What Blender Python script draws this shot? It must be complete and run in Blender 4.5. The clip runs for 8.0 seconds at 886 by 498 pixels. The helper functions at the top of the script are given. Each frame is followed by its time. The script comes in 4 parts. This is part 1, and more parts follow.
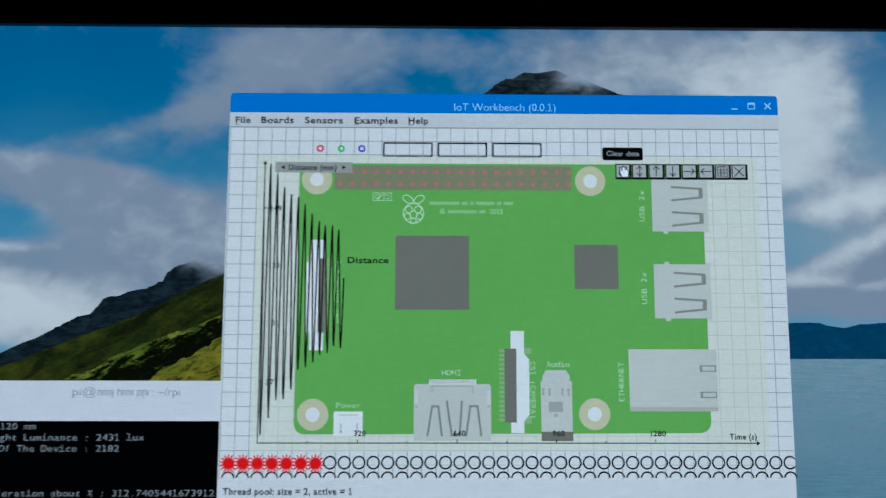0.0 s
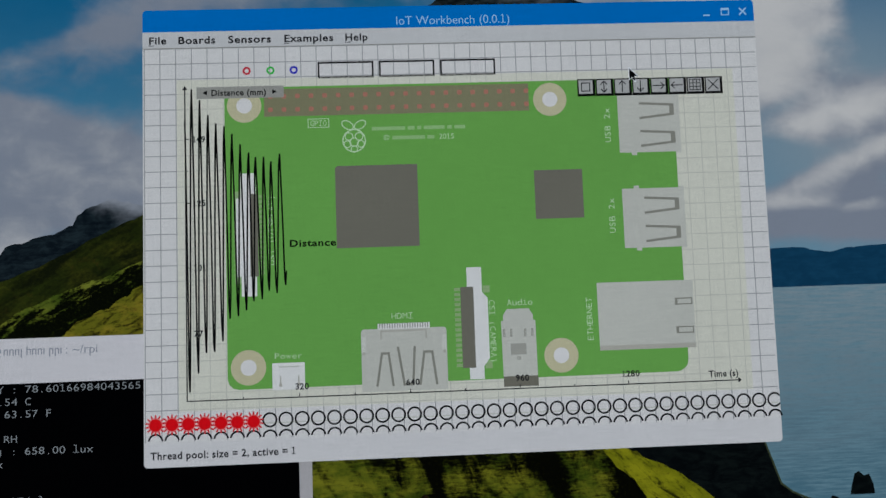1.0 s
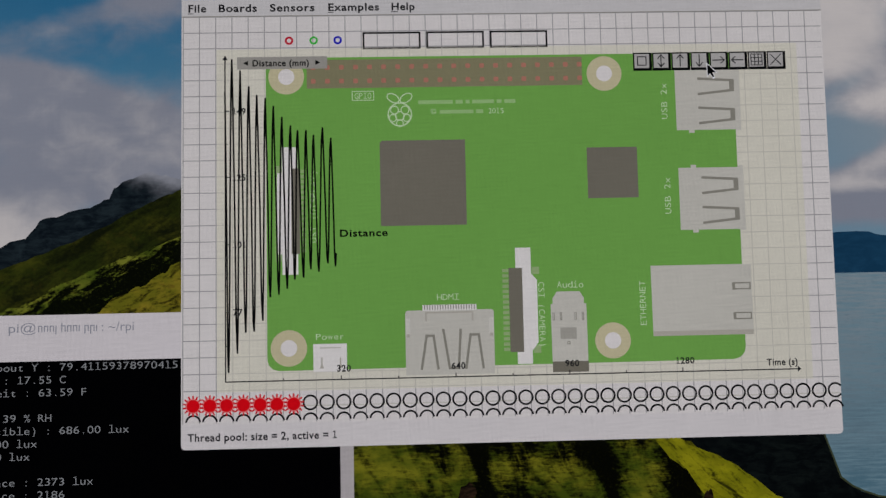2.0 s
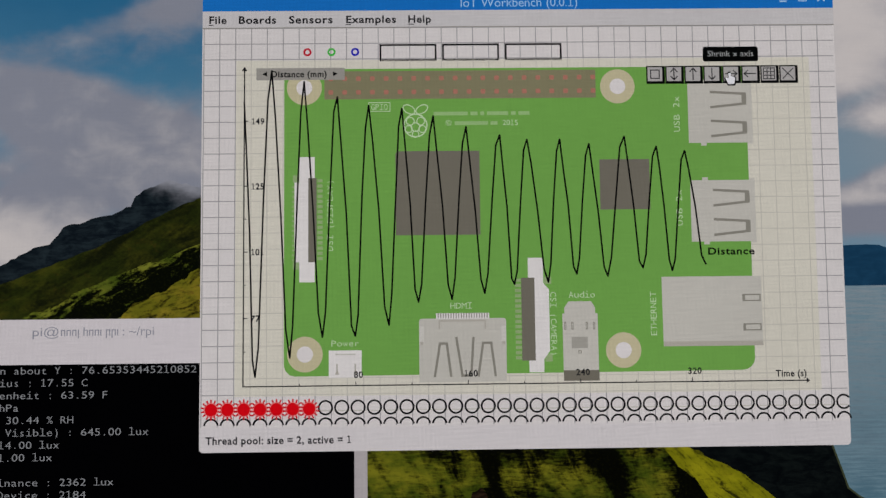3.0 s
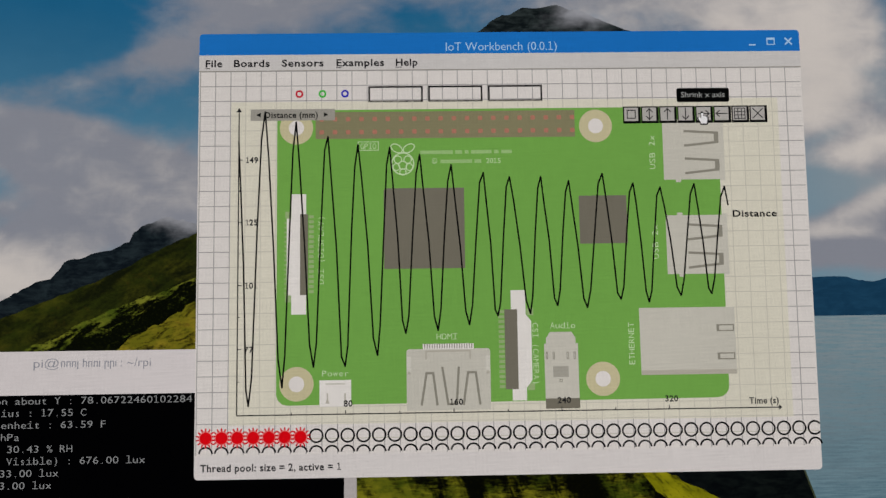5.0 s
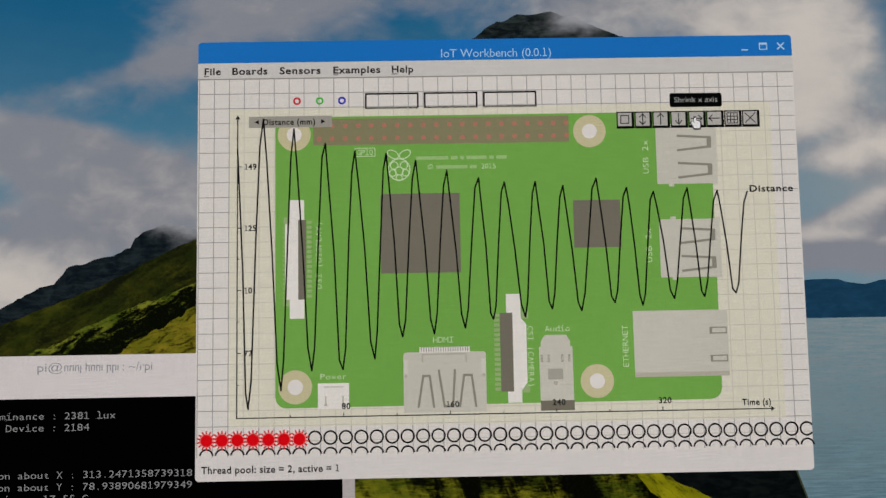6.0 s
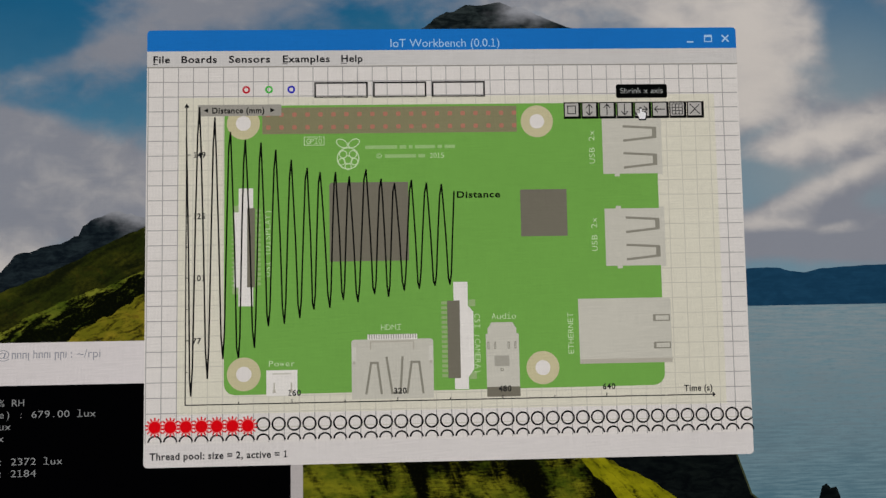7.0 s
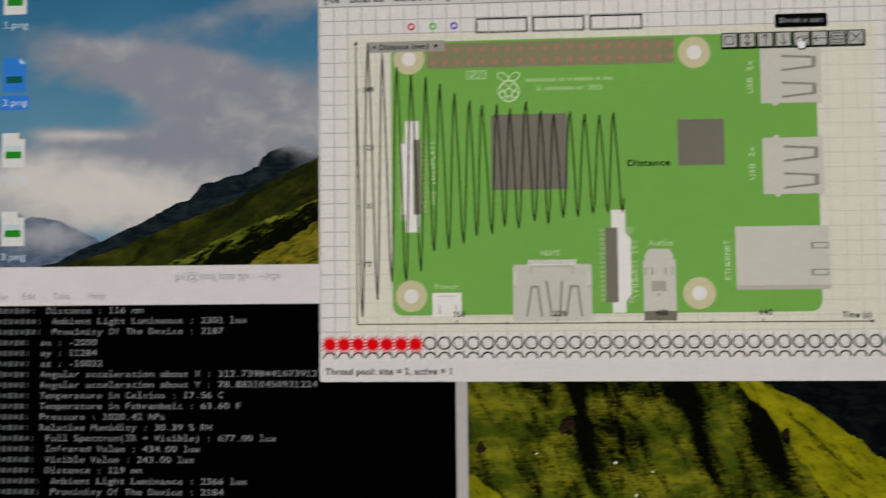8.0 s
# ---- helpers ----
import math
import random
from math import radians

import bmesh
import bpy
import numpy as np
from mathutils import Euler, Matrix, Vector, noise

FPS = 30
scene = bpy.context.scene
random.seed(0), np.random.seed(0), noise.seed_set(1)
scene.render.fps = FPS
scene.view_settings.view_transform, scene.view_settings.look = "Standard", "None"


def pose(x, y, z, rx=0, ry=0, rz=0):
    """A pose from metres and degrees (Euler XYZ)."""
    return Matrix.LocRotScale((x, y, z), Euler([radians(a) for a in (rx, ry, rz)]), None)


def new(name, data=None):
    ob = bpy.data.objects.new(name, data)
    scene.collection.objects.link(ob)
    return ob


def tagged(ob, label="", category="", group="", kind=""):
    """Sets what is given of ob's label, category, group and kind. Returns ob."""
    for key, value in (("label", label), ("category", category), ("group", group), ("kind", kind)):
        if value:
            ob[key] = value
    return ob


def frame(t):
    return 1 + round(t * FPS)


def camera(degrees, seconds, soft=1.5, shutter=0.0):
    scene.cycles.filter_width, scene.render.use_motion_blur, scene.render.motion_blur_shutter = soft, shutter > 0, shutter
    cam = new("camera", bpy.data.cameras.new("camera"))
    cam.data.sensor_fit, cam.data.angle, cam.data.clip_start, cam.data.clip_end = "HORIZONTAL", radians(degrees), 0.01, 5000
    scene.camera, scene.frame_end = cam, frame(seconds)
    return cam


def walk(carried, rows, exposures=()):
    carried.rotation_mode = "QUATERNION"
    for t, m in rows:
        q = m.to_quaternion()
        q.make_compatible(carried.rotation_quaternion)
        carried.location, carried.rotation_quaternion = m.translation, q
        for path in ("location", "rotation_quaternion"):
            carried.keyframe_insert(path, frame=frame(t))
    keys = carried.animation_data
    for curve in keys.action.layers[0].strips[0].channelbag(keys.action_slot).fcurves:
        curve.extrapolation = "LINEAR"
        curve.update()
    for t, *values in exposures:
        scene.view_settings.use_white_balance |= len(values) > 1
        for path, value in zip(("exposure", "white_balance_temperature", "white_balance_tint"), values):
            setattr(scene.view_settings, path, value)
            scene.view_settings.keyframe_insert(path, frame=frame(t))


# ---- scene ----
S = 0.2767e-3                       # one dot of the display
ZB = 0.845                          # lower edge of the picture
U0, V1 = 450.0, 928.0               # middle column and last row of the display
D = 0.00004                         # one layer of the display's picture
INSIDE = 0.02                       # depth behind the glass

cam = camera(62.0, 8.0, soft=1.4, shutter=0.2)
# seconds; eye in dots from the canvas' middle (right, out, up); yaw, pitch, roll
ROWS = [
    (0.0, -102.9, 1053.0, -54.9, -0.67, 6.37, -0.12),
    (0.5, -55.5, 946.7, -69.9, -2.91, 6.45, 1.67),
    (1.0, -62.1, 942.6, -101.3, -2.18, 4.36, 1.98),
    (1.5, -75.5, 910.1, -105.2, -0.93, 3.23, 1.50),
    (1.7, -99.9, 903.5, -112.5, -1.47, 3.60, 1.27),
    (3.0, -111.0, 920.7, -95.7, -0.62, 3.34, 0.60),
    (3.5, -87.7, 928.8, -99.8, -0.83, 4.46, 0.74),
    (4.0, -90.1, 921.9, -100.4, -0.70, 3.89, 0.78),
    (4.5, -101.0, 931.0, -90.7, -0.69, 4.02, 0.75),
    (4.7, -99.9, 943.6, -84.6, -1.07, 4.61, 0.75),
    (5.8, -95.3, 984.5, -67.9, -0.28, 4.67, 0.96),
    (6.0, -87.4, 976.2, -67.4, -0.55, 4.35, 0.99),
    (6.5, -60.8, 979.5, -71.5, -1.20, 3.67, 1.06),
    (7.0, -39.1, 987.0, -74.3, -1.75, 3.74, 0.97),
    (7.5, -35.0, 999.6, -74.4, -1.10, 3.77, 1.01),
    (7.8, -104.0, 1013.6, -109.4, -0.20, 2.83, 0.80),
    (7.9, -138.5, 1020.7, -126.8, 1.31, 2.18, 0.69),
    (8.0, -173.1, 1027.7, -144.3, 3.07, 2.16, 0.58),
]


def PX(u):
    return (u - U0) * S


def PZ(v):
    return ZB + (V1 - v) * S


walk(cam, [(t, pose(PX(400 + x), -y * S, PZ(240 - z), 90 + pitch, roll, yaw)) for t, x, y, z, yaw, pitch, roll in ROWS],
     [(0.0, -0.14, 4950, -2), (0.5, -0.38, 5350, 3), (1.0, -0.5, 5700, 6), (1.5, -0.55, 6080, 15), (3.0, -0.36, 6320, 15), (3.5, -0.29, 6480, 13), (4.0, -0.39, 6320, 15),
      (4.7, -0.28, 6520, 13), (6.0, -0.22, 6650, 11), (7.0, -0.25, 6600, 11), (7.5, -0.22, 6650, 11), (8.0, -0.25, 6650, 11)])

# ---- light: the display is the only light in a dark room ----
world = bpy.data.worlds.new("room_dark")
scene.world = world
world.use_nodes = True
world.node_tree.nodes["Background"].inputs[0].default_value = (0.02, 0.022, 0.025, 1)
world.node_tree.nodes["Background"].inputs[1].default_value = 0.1


# ---- materials ----
def lin(r, g, b):
    return tuple(((c / 255 + 0.055) / 1.055) ** 2.4 if c > 10 else c / 255 / 12.92 for c in (r, g, b))


class Net:
    """Short way to write node graphs: every method returns an output socket."""

    def __init__(self, name):
        self.mat = bpy.data.materials.new(name)
        self.mat.use_nodes = True
        self.tree = self.mat.node_tree
        self.bsdf = self.tree.nodes["Principled BSDF"]
        self._uv = None

    def node(self, kind):
        return self.tree.nodes.new(kind)

    def put(self, socket, value):
        if isinstance(value, bpy.types.NodeSocket):
            self.tree.links.new(value, socket)
        elif isinstance(value, tuple):
            socket.default_value = (*value, 1)[:len(socket.default_value)]
        else:
            socket.default_value = value

    def math(self, op, a, b=0.0, c=0.0):
        n = self.node("ShaderNodeMath")
        n.operation = op
        for s, v in zip(n.inputs, (a, b, c)):
            self.put(s, v)
        return n.outputs[0]

    def coords(self):
        """Column and row of the display at the shaded place."""
        if not self._uv:
            tc = self.node("ShaderNodeTexCoord")
            sep = self.node("ShaderNodeSeparateXYZ")
            self.put(sep.inputs[0], tc.outputs["Object"])
            self._uv = (self.math("MULTIPLY_ADD", sep.outputs[0], 1 / S, U0),
                        self.math("MULTIPLY_ADD", sep.outputs[2], -1 / S, V1 + ZB / S))
        return self._uv

    def noise(self, su, sv, detail=4.0, rough=0.55, shift=0.0, warp=0.0):
        """Fractal noise with grains of su by sv dots."""
        u, v = self.coords()
        mix = self.node("ShaderNodeCombineXYZ")
        self.put(mix.inputs[0], self.math("MULTIPLY", u, 1 / su))
        self.put(mix.inputs[1], self.math("MULTIPLY", v, 1 / sv))
        mix.inputs[2].default_value = shift
        n = self.node("ShaderNodeTexNoise")
        self.put(n.inputs["Vector"], mix.outputs[0])
        n.inputs["Scale"].default_value = 1.0
        n.inputs["Detail"].default_value = detail
        n.inputs["Roughness"].default_value = rough
        n.inputs["Distortion"].default_value = warp
        return n.outputs["Fac"]

    def blob(self, u0, v0, su, sv, amp):
        u, v = self.coords()
        a = self.math("MULTIPLY_ADD", u, 1 / su, -u0 / su)
        b = self.math("MULTIPLY_ADD", v, 1 / sv, -v0 / sv)
        r = self.math("MULTIPLY_ADD", a, a, self.math("MULTIPLY", b, b))
        return self.math("MULTIPLY", self.math("EXPONENT", self.math("MULTIPLY", r, -1.0)), amp)

    def streak(self, a, b, wide, amp):
        """A soft band of that width from a to b, in dots."""
        du, dv = b[0] - a[0], b[1] - a[1]
        long = math.hypot(du, dv)
        u, v = self.coords()
        x, y = self.math("ADD", u, -(a[0] + b[0]) / 2), self.math("ADD", v, -(a[1] + b[1]) / 2)
        along = self.math("MULTIPLY", self.math("MULTIPLY_ADD", x, du / long, self.math("MULTIPLY", y, dv / long)), 1 / (long * 0.6))
        across = self.math("MULTIPLY", self.math("MULTIPLY_ADD", x, -dv / long, self.math("MULTIPLY", y, du / long)), 1 / wide)
        r = self.math("MULTIPLY_ADD", across, across, self.math("POWER", self.math("ABSOLUTE", along), 4.0))
        return self.math("MULTIPLY", self.math("EXPONENT", self.math("MULTIPLY", r, -1.0)), amp)

    def total(self, *terms):
        out = terms[0]
        for t in terms[1:]:
            out = self.math("ADD", out, t)
        return out

    def step(self, x, lo, hi, smooth=True):
        n = self.node("ShaderNodeMapRange")
        n.interpolation_type = "SMOOTHSTEP" if smooth else "LINEAR"
        self.put(n.inputs[0], x)
        n.inputs[1].default_value, n.inputs[2].default_value = lo, hi
        return n.outputs[0]

    def mix(self, fac, a, b):
        n = self.node("ShaderNodeMix")
        n.data_type = "RGBA"
        self.put(n.inputs[0], fac)
        self.put(n.inputs[6], a)
        self.put(n.inputs[7], b)
        return n.outputs[2]

    def dots(self, colour, depth=0.16, weave=1.0):
        """The grid of the display's dots, and slight unevenness of its backlight."""
        u, v = self.coords()
        wave = self.math("SINE", self.math("MULTIPLY", u, 2 * math.pi))
        rows = self.math("SINE", self.math("MULTIPLY", v, 2 * math.pi))
        fine = self.math("MULTIPLY_ADD", self.math("ADD", wave, rows), depth / 2, 1.0)
        slow = self.math("MULTIPLY_ADD", self.noise(260, 260, 2), 0.16, 0.92)
        lines = self.math("MULTIPLY_ADD", self.noise(34, 1.7, 1), 0.17 * weave, 1 - 0.085 * weave)
        grain = self.math("MULTIPLY", lines, self.math("MULTIPLY_ADD", self.noise(1.9, 40, 1, shift=6), 0.11 * weave, 1 - 0.055 * weave))
        n = self.node("ShaderNodeVectorMath")
        n.operation = "SCALE"
        self.put(n.inputs[0], colour)
        self.put(n.inputs["Scale"], self.math("MULTIPLY", self.math("MULTIPLY", fine, slow), grain))
        return n.outputs[0]

    def screen(self, colour, gain=1.0, light=False, depth=0.28, weave=1.15):
        """A lit part of the display: it gives off its own colour behind a dull coating."""
        if isinstance(colour, tuple):
            n = self.node("ShaderNodeRGB")
            n.outputs[0].default_value = (*colour, 1)
            colour = n.outputs[0]
        self.put(self.bsdf.inputs["Base Color"], (0.012, 0.012, 0.013))
        self.bsdf.inputs["Roughness"].default_value = 0.42
        self.bsdf.inputs["Specular IOR Level"].default_value = 0.25
        self.put(self.bsdf.inputs["Emission Color"], self.dots(colour, depth, weave))
        self.bsdf.inputs["Emission Strength"].default_value = gain
        if not light:
            self.mat.cycles.emission_sampling = "NONE"
        return self.mat


def flat(name, r, g, b, light=False):
    return Net(name).screen(lin(r, g, b), light=light)


def solid(name, rgb, rough, grain=0.0, size=0.01, metal=0.0, bump=0.0):
    n = Net(name)
    tc = n.node("ShaderNodeTexCoord")
    tex = n.node("ShaderNodeTexNoise")
    n.put(tex.inputs["Vector"], tc.outputs["Object"])
    tex.inputs["Scale"].default_value, tex.inputs["Detail"].default_value = 1 / size, 6
    n.put(n.bsdf.inputs["Base Color"], n.mix(tex.outputs["Fac"], tuple(c * (1 - grain) for c in rgb), tuple(min(1, c * (1 + grain)) for c in rgb)))
    n.put(n.bsdf.inputs["Roughness"], n.math("MULTIPLY_ADD", tex.outputs["Fac"], 0.2, rough - 0.1))
    n.bsdf.inputs["Metallic"].default_value = metal
    if bump:
        b = n.node("ShaderNodeBump")
        b.inputs["Strength"].default_value, b.inputs["Distance"].default_value = bump, 0.001
        n.put(b.inputs["Height"], tex.outputs["Fac"])
        n.put(n.bsdf.inputs["Normal"], b.outputs[0])
    return n.mat


def sky_material():
    n = Net("picture_sky")
    u, v = n.coords()
    low = n.math("MULTIPLY_ADD", n.noise(180, 110, 3, shift=4), 110.0, v)
    blue = n.mix(n.step(low, -100, 330), lin(18, 92, 132), lin(90, 138, 160))
    blue = n.mix(n.blob(930, 120, 220, 190, 1.0), blue, lin(134, 148, 156))
    left = n.total(
        n.streak((-400, 50), (-130, 118), 40, 1.15), n.streak((-250, 70), (0, 190), 62, 1.25), n.blob(-70, 160, 120, 70, 0.9), n.blob(-180, 190, 95, 44, 0.6),
        n.blob(-440, 238, 190, 46, 1.3), n.blob(-300, 268, 165, 62, 1.3), n.blob(-210, 262, 70, 36, 0.6), n.streak((-420, 170), (-270, 178), 13, 0.7),
        n.streak((-165, 6), (-40, -30), 20, 0.6), n.blob(60, -100, 130, 62, 1.3), n.blob(-28, -22, 58, 40, 0.75), n.blob(190, -120, 70, 34, 0.45),
        n.streak((-200, 40), (-40, 66), 16, -0.35), n.blob(-400, 132, 120, 20, -0.55), n.blob(-190, -90, 120, 50, -0.5), n.blob(-330, -30, 130, 40, -0.6))
    right = n.total(
        n.blob(300, -125, 60, 26, 0.45), n.blob(620, -100, 240, 72, 1.1), n.blob(825, -25, 105, 115, 1.5), n.blob(780, 70, 60, 50, 0.8), n.blob(1060, -90, 70, 60, 0.7),
        n.streak((850, 128), (1030, 66), 34, 1.25), n.blob(1000, 100, 80, 44, 1.0), n.streak((835, 215), (1010, 140), 27, 1.15), n.blob(905, 200, 52, 26, 0.8), n.streak((770, 220), (930, 226), 18, 0.8),
        n.blob(1000, 226, 90, 22, 1.0), n.blob(840, 250, 160, 18, 1.1), n.blob(1000, 258, 160, 22, 1.1), n.blob(1180, 140, 130, 130, 0.9),
        n.blob(978, -30, 46, 66, -1.15), n.streak((790, 108), (862, 84), 12, -0.6), n.blob(830, 165, 62, 20, -0.8))
    ragged = n.math("MULTIPLY_ADD", n.noise(84, 58, 8, 0.52, warp=0.35), 1.35, -0.68)
    wisps = n.math("MULTIPLY_ADD", n.noise(24, 15, 5, 0.55, shift=12, warp=0.3), 0.4, -0.2)
    mask = n.step(n.total(left, right, ragged, wisps), -0.02, 1.1)
    white = n.total(n.blob(-50, 150, 110, 80, 0.22), n.blob(-440, 232, 200, 40, 0.55), n.blob(-290, 275, 170, 50, 0.85), n.streak((-420, 172), (-270, 178), 9, 0.55), n.blob(-235, 196, 70, 16, -0.45),
                    n.blob(825, -25, 110, 115, 0.85), n.blob(790, 60, 62, 52, 0.35), n.streak((850, 128), (1030, 68), 28, 0.7), n.streak((840, 206), (1010, 130), 18, 0.6),
                    n.streak((780, 222), (940, 226), 12, 0.5), n.streak((900, 222), (1010, 186), 10, -0.5), n.blob(620, -70, 200, 60, 0.45), n.streak((-380, 34), (-260, 48), 14, 0.22),
                    n.blob(880, 254, 220, 16, -0.6))
    billow = n.math("MULTIPLY_ADD", n.noise(62, 42, 7, 0.55, shift=9, warp=0.35), 1.15, -0.54)
    cloud = n.mix(n.step(n.math("ADD", white, billow), 0.0, 1.0), lin(133, 137, 147), lin(204, 198, 192))
    return n.screen(n.mix(mask, blue, cloud), light=True, depth=0.1, weave=0.35)


def sea_material():
    n = Net("picture_sea")
    u, v = n.coords()
    ripple = n.noise(40, 3, 5, 0.6)
    base = n.mix(n.step(n.math("MULTIPLY_ADD", n.noise(160, 40, 3), 120.0, v), 350, 720), lin(132, 145, 150), lin(72, 106, 120))
    water = n.mix(n.step(ripple, 0.35, 0.7), base, lin(106, 134, 144))
    chop = n.math("MULTIPLY", n.step(n.noise(9, 2.2, 4, 0.65, shift=3, warp=0.6), 0.5, 0.75), 0.4)
    return n.screen(n.mix(chop, water, lin(70, 104, 118)), light=True, depth=0.1, weave=0.5)


def rock_material(name, dark, light, mist_u=None, mist_v=0.0):
    n = Net(name)
    u, v = n.coords()
    crag = n.step(n.total(n.math("MULTIPLY", n.noise(24, 12, 8, 0.68, warp=0.6), 0.75), n.math("MULTIPLY", n.noise(30, 3.4, 5, 0.65, shift=6, warp=0.9), 0.25)), 0.40, 0.66)
    colour = n.mix(crag, lin(*dark), lin(*light))
    if mist_u is not None:
        fog = n.math("ADD", n.blob(mist_u, mist_v, 62, 26, 1.15), n.math("MULTIPLY_ADD", n.noise(40, 24, 5, shift=3), 1.2, -0.75))
        colour = n.mix(n.step(fog, 0.05, 1.0), colour, lin(150, 152, 158))
    return n.screen(colour, depth=0.1, weave=0.4)


def grass_material(name, dark, mid, bright, tilt, bias=0.0, streak=(60, 14), ledge=0.0, edge=0.09, gullies=(), soil=0.0):
    """Grassy slopes with folds in shade that run along one slant. gullies: bands of shade or sunlight put into the
    colour.
    """
    n = Net(name)
    u, v = n.coords()
    mix = n.node("ShaderNodeCombineXYZ")
    c, s = math.cos(radians(tilt)), math.sin(radians(tilt))
    n.put(mix.inputs[0], n.math("MULTIPLY", n.math("MULTIPLY_ADD", u, c, n.math("MULTIPLY", v, s)), 1 / streak[0]))
    n.put(mix.inputs[1], n.math("MULTIPLY", n.math("MULTIPLY_ADD", v, c, n.math("MULTIPLY", u, -s)), 1 / streak[1]))
    fold = n.node("ShaderNodeTexNoise")
    n.put(fold.inputs["Vector"], mix.outputs[0])
    fold.inputs["Scale"].default_value, fold.inputs["Detail"].default_value = 1.0, 7
    fold.inputs["Roughness"].default_value, fold.inputs["Distortion"].default_value = 0.62, 0.7
    patch = n.noise(60, 36, 4, 0.6, shift=2)
    tuft = n.noise(5, 4, 4, 0.7, shift=5)
    lit = n.mix(n.step(patch, 0.40, 0.66), lin(*mid), lin(*bright))
    steps_ = n.noise(16, 3.2, 4, 0.6, shift=7, warp=0.8)
    height = n.total(n.math("MULTIPLY", fold.outputs["Fac"], 0.72), n.math("MULTIPLY", tuft, 0.28), bias,
                     n.math("MULTIPLY_ADD", steps_, ledge, -ledge / 2))
    for a, b, wide, amp in gullies:
        height = n.math("ADD", height, n.streak(a, b, wide, amp))
    if soil:
        bare = n.step(n.noise(34, 20, 5, 0.65, shift=11, warp=0.8), 0.56, 0.70)
        lit = n.mix(n.math("MULTIPLY", bare, soil), lit, lin(84, 58, 22))
    colour = n.mix(n.step(height, 0.49 - edge, 0.49 + edge), lin(*dark), lit)
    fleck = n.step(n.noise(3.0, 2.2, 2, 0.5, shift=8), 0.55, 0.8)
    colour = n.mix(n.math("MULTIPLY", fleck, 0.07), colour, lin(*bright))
    return n.screen(colour, depth=0.1, weave=0.4)


WHITE = flat("window_white", 211, 206, 201, light=True)
MENU = flat("menu_grey", 194, 191, 188)
STATUS = flat("status_grey", 207, 202, 199)
BLUE = flat("title_blue", 24, 108, 184)
TITLE_INK = flat("title_ink", 158, 190, 219)
LINE_GREY = flat("grid_grey", 148, 146, 144)
CREAM = flat("chart_cream", 209, 205, 188)
CREAM_LINE = flat("chart_grid_cream", 188, 184, 170)
GREEN = flat("board_green", 110, 162, 74, light=True)
CHIP = flat("chip_grey", 112, 108, 95)
PORT = flat("port_grey", 190, 187, 175)
PORT_DARK = flat("port_shadow_grey", 134, 131, 119)
RIM = flat("port_rim_grey", 172, 167, 154)
PORT_LIGHT = flat("port_pale", 220, 216, 210)
RING = flat("hole_cream", 190, 182, 146)
HOLE = flat("hole_white", 216, 211, 206)
HEADER = flat("pin_header_brown", 128, 124, 94)
PIN = flat("pin_pink", 168, 114, 96)
BOARD_INK = flat("board_ink", 184, 208, 164)
MAKER_INK = flat("maker_ink", 146, 182, 118)
BUTTON = flat("button_grey", 172, 169, 164)
INK = flat("black_ink", 5, 6, 6)
DULL_INK = flat("dull_ink", 30, 30, 32)
RED = flat("sun_red", 212, 10, 20)
SUN_PINK = flat("sun_pink", 222, 150, 148)
RAY = flat("ray_red", 204, 16, 30)
LED_RED = flat("led_red", 186, 32, 52)
LED_GREEN = flat("led_green", 66, 176, 66)
LED_BLUE = flat("led_blue", 30, 30, 170)
DROP = flat("drop_grey", 150, 147, 138)
TERM_TITLE = flat("terminal_bar", 206, 200, 199, light=True)
TERM_INK = flat("terminal_bar_ink", 132, 134, 142)
TERM_BLACK = flat("terminal_black", 2, 2, 3)
TERM_TEXT = flat("terminal_text", 134, 136, 136)
TERM_DIM = flat("terminal_dim_text", 84, 88, 86)
SCROLL = flat("scrollbar_grey", 172, 166, 164)
PAPER = flat("paper_white", 205, 204, 200)
PICK = flat("selection_blue", 44, 116, 196)
ICON_INK = flat("icon_ink", 186, 200, 212)
TIP_INK = flat("tip_ink", 164, 166, 164)
POINTER_INK = flat("pointer_white", 226, 226, 226)
SKY = sky_material()
SEA = sea_material()
FAR = rock_material("picture_far_hills", (20, 55, 80), (26, 64, 90))
FAR_LEFT = rock_material("picture_far_left_hills", (66, 82, 104), (104, 116, 130), -400, 320)
PEAK = rock_material("picture_peak", (13, 20, 26), (34, 44, 48), -14, 190)
CRAG = rock_material("picture_crag", (14, 20, 22), (46, 54, 54), 522, -84)
CLIFF = rock_material("picture_cliff", (5, 8, 10), (17, 22, 21))
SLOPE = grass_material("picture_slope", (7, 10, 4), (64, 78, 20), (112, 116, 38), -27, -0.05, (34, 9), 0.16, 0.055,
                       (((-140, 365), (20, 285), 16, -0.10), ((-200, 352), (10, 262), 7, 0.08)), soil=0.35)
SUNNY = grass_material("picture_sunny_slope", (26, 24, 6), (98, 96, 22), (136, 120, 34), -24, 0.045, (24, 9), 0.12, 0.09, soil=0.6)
# the first band paints the shade under the mountain along the slope's top
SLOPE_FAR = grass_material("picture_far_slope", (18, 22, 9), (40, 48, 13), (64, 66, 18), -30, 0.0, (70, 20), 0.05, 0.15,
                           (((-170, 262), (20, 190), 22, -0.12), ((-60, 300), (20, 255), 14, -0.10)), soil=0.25)
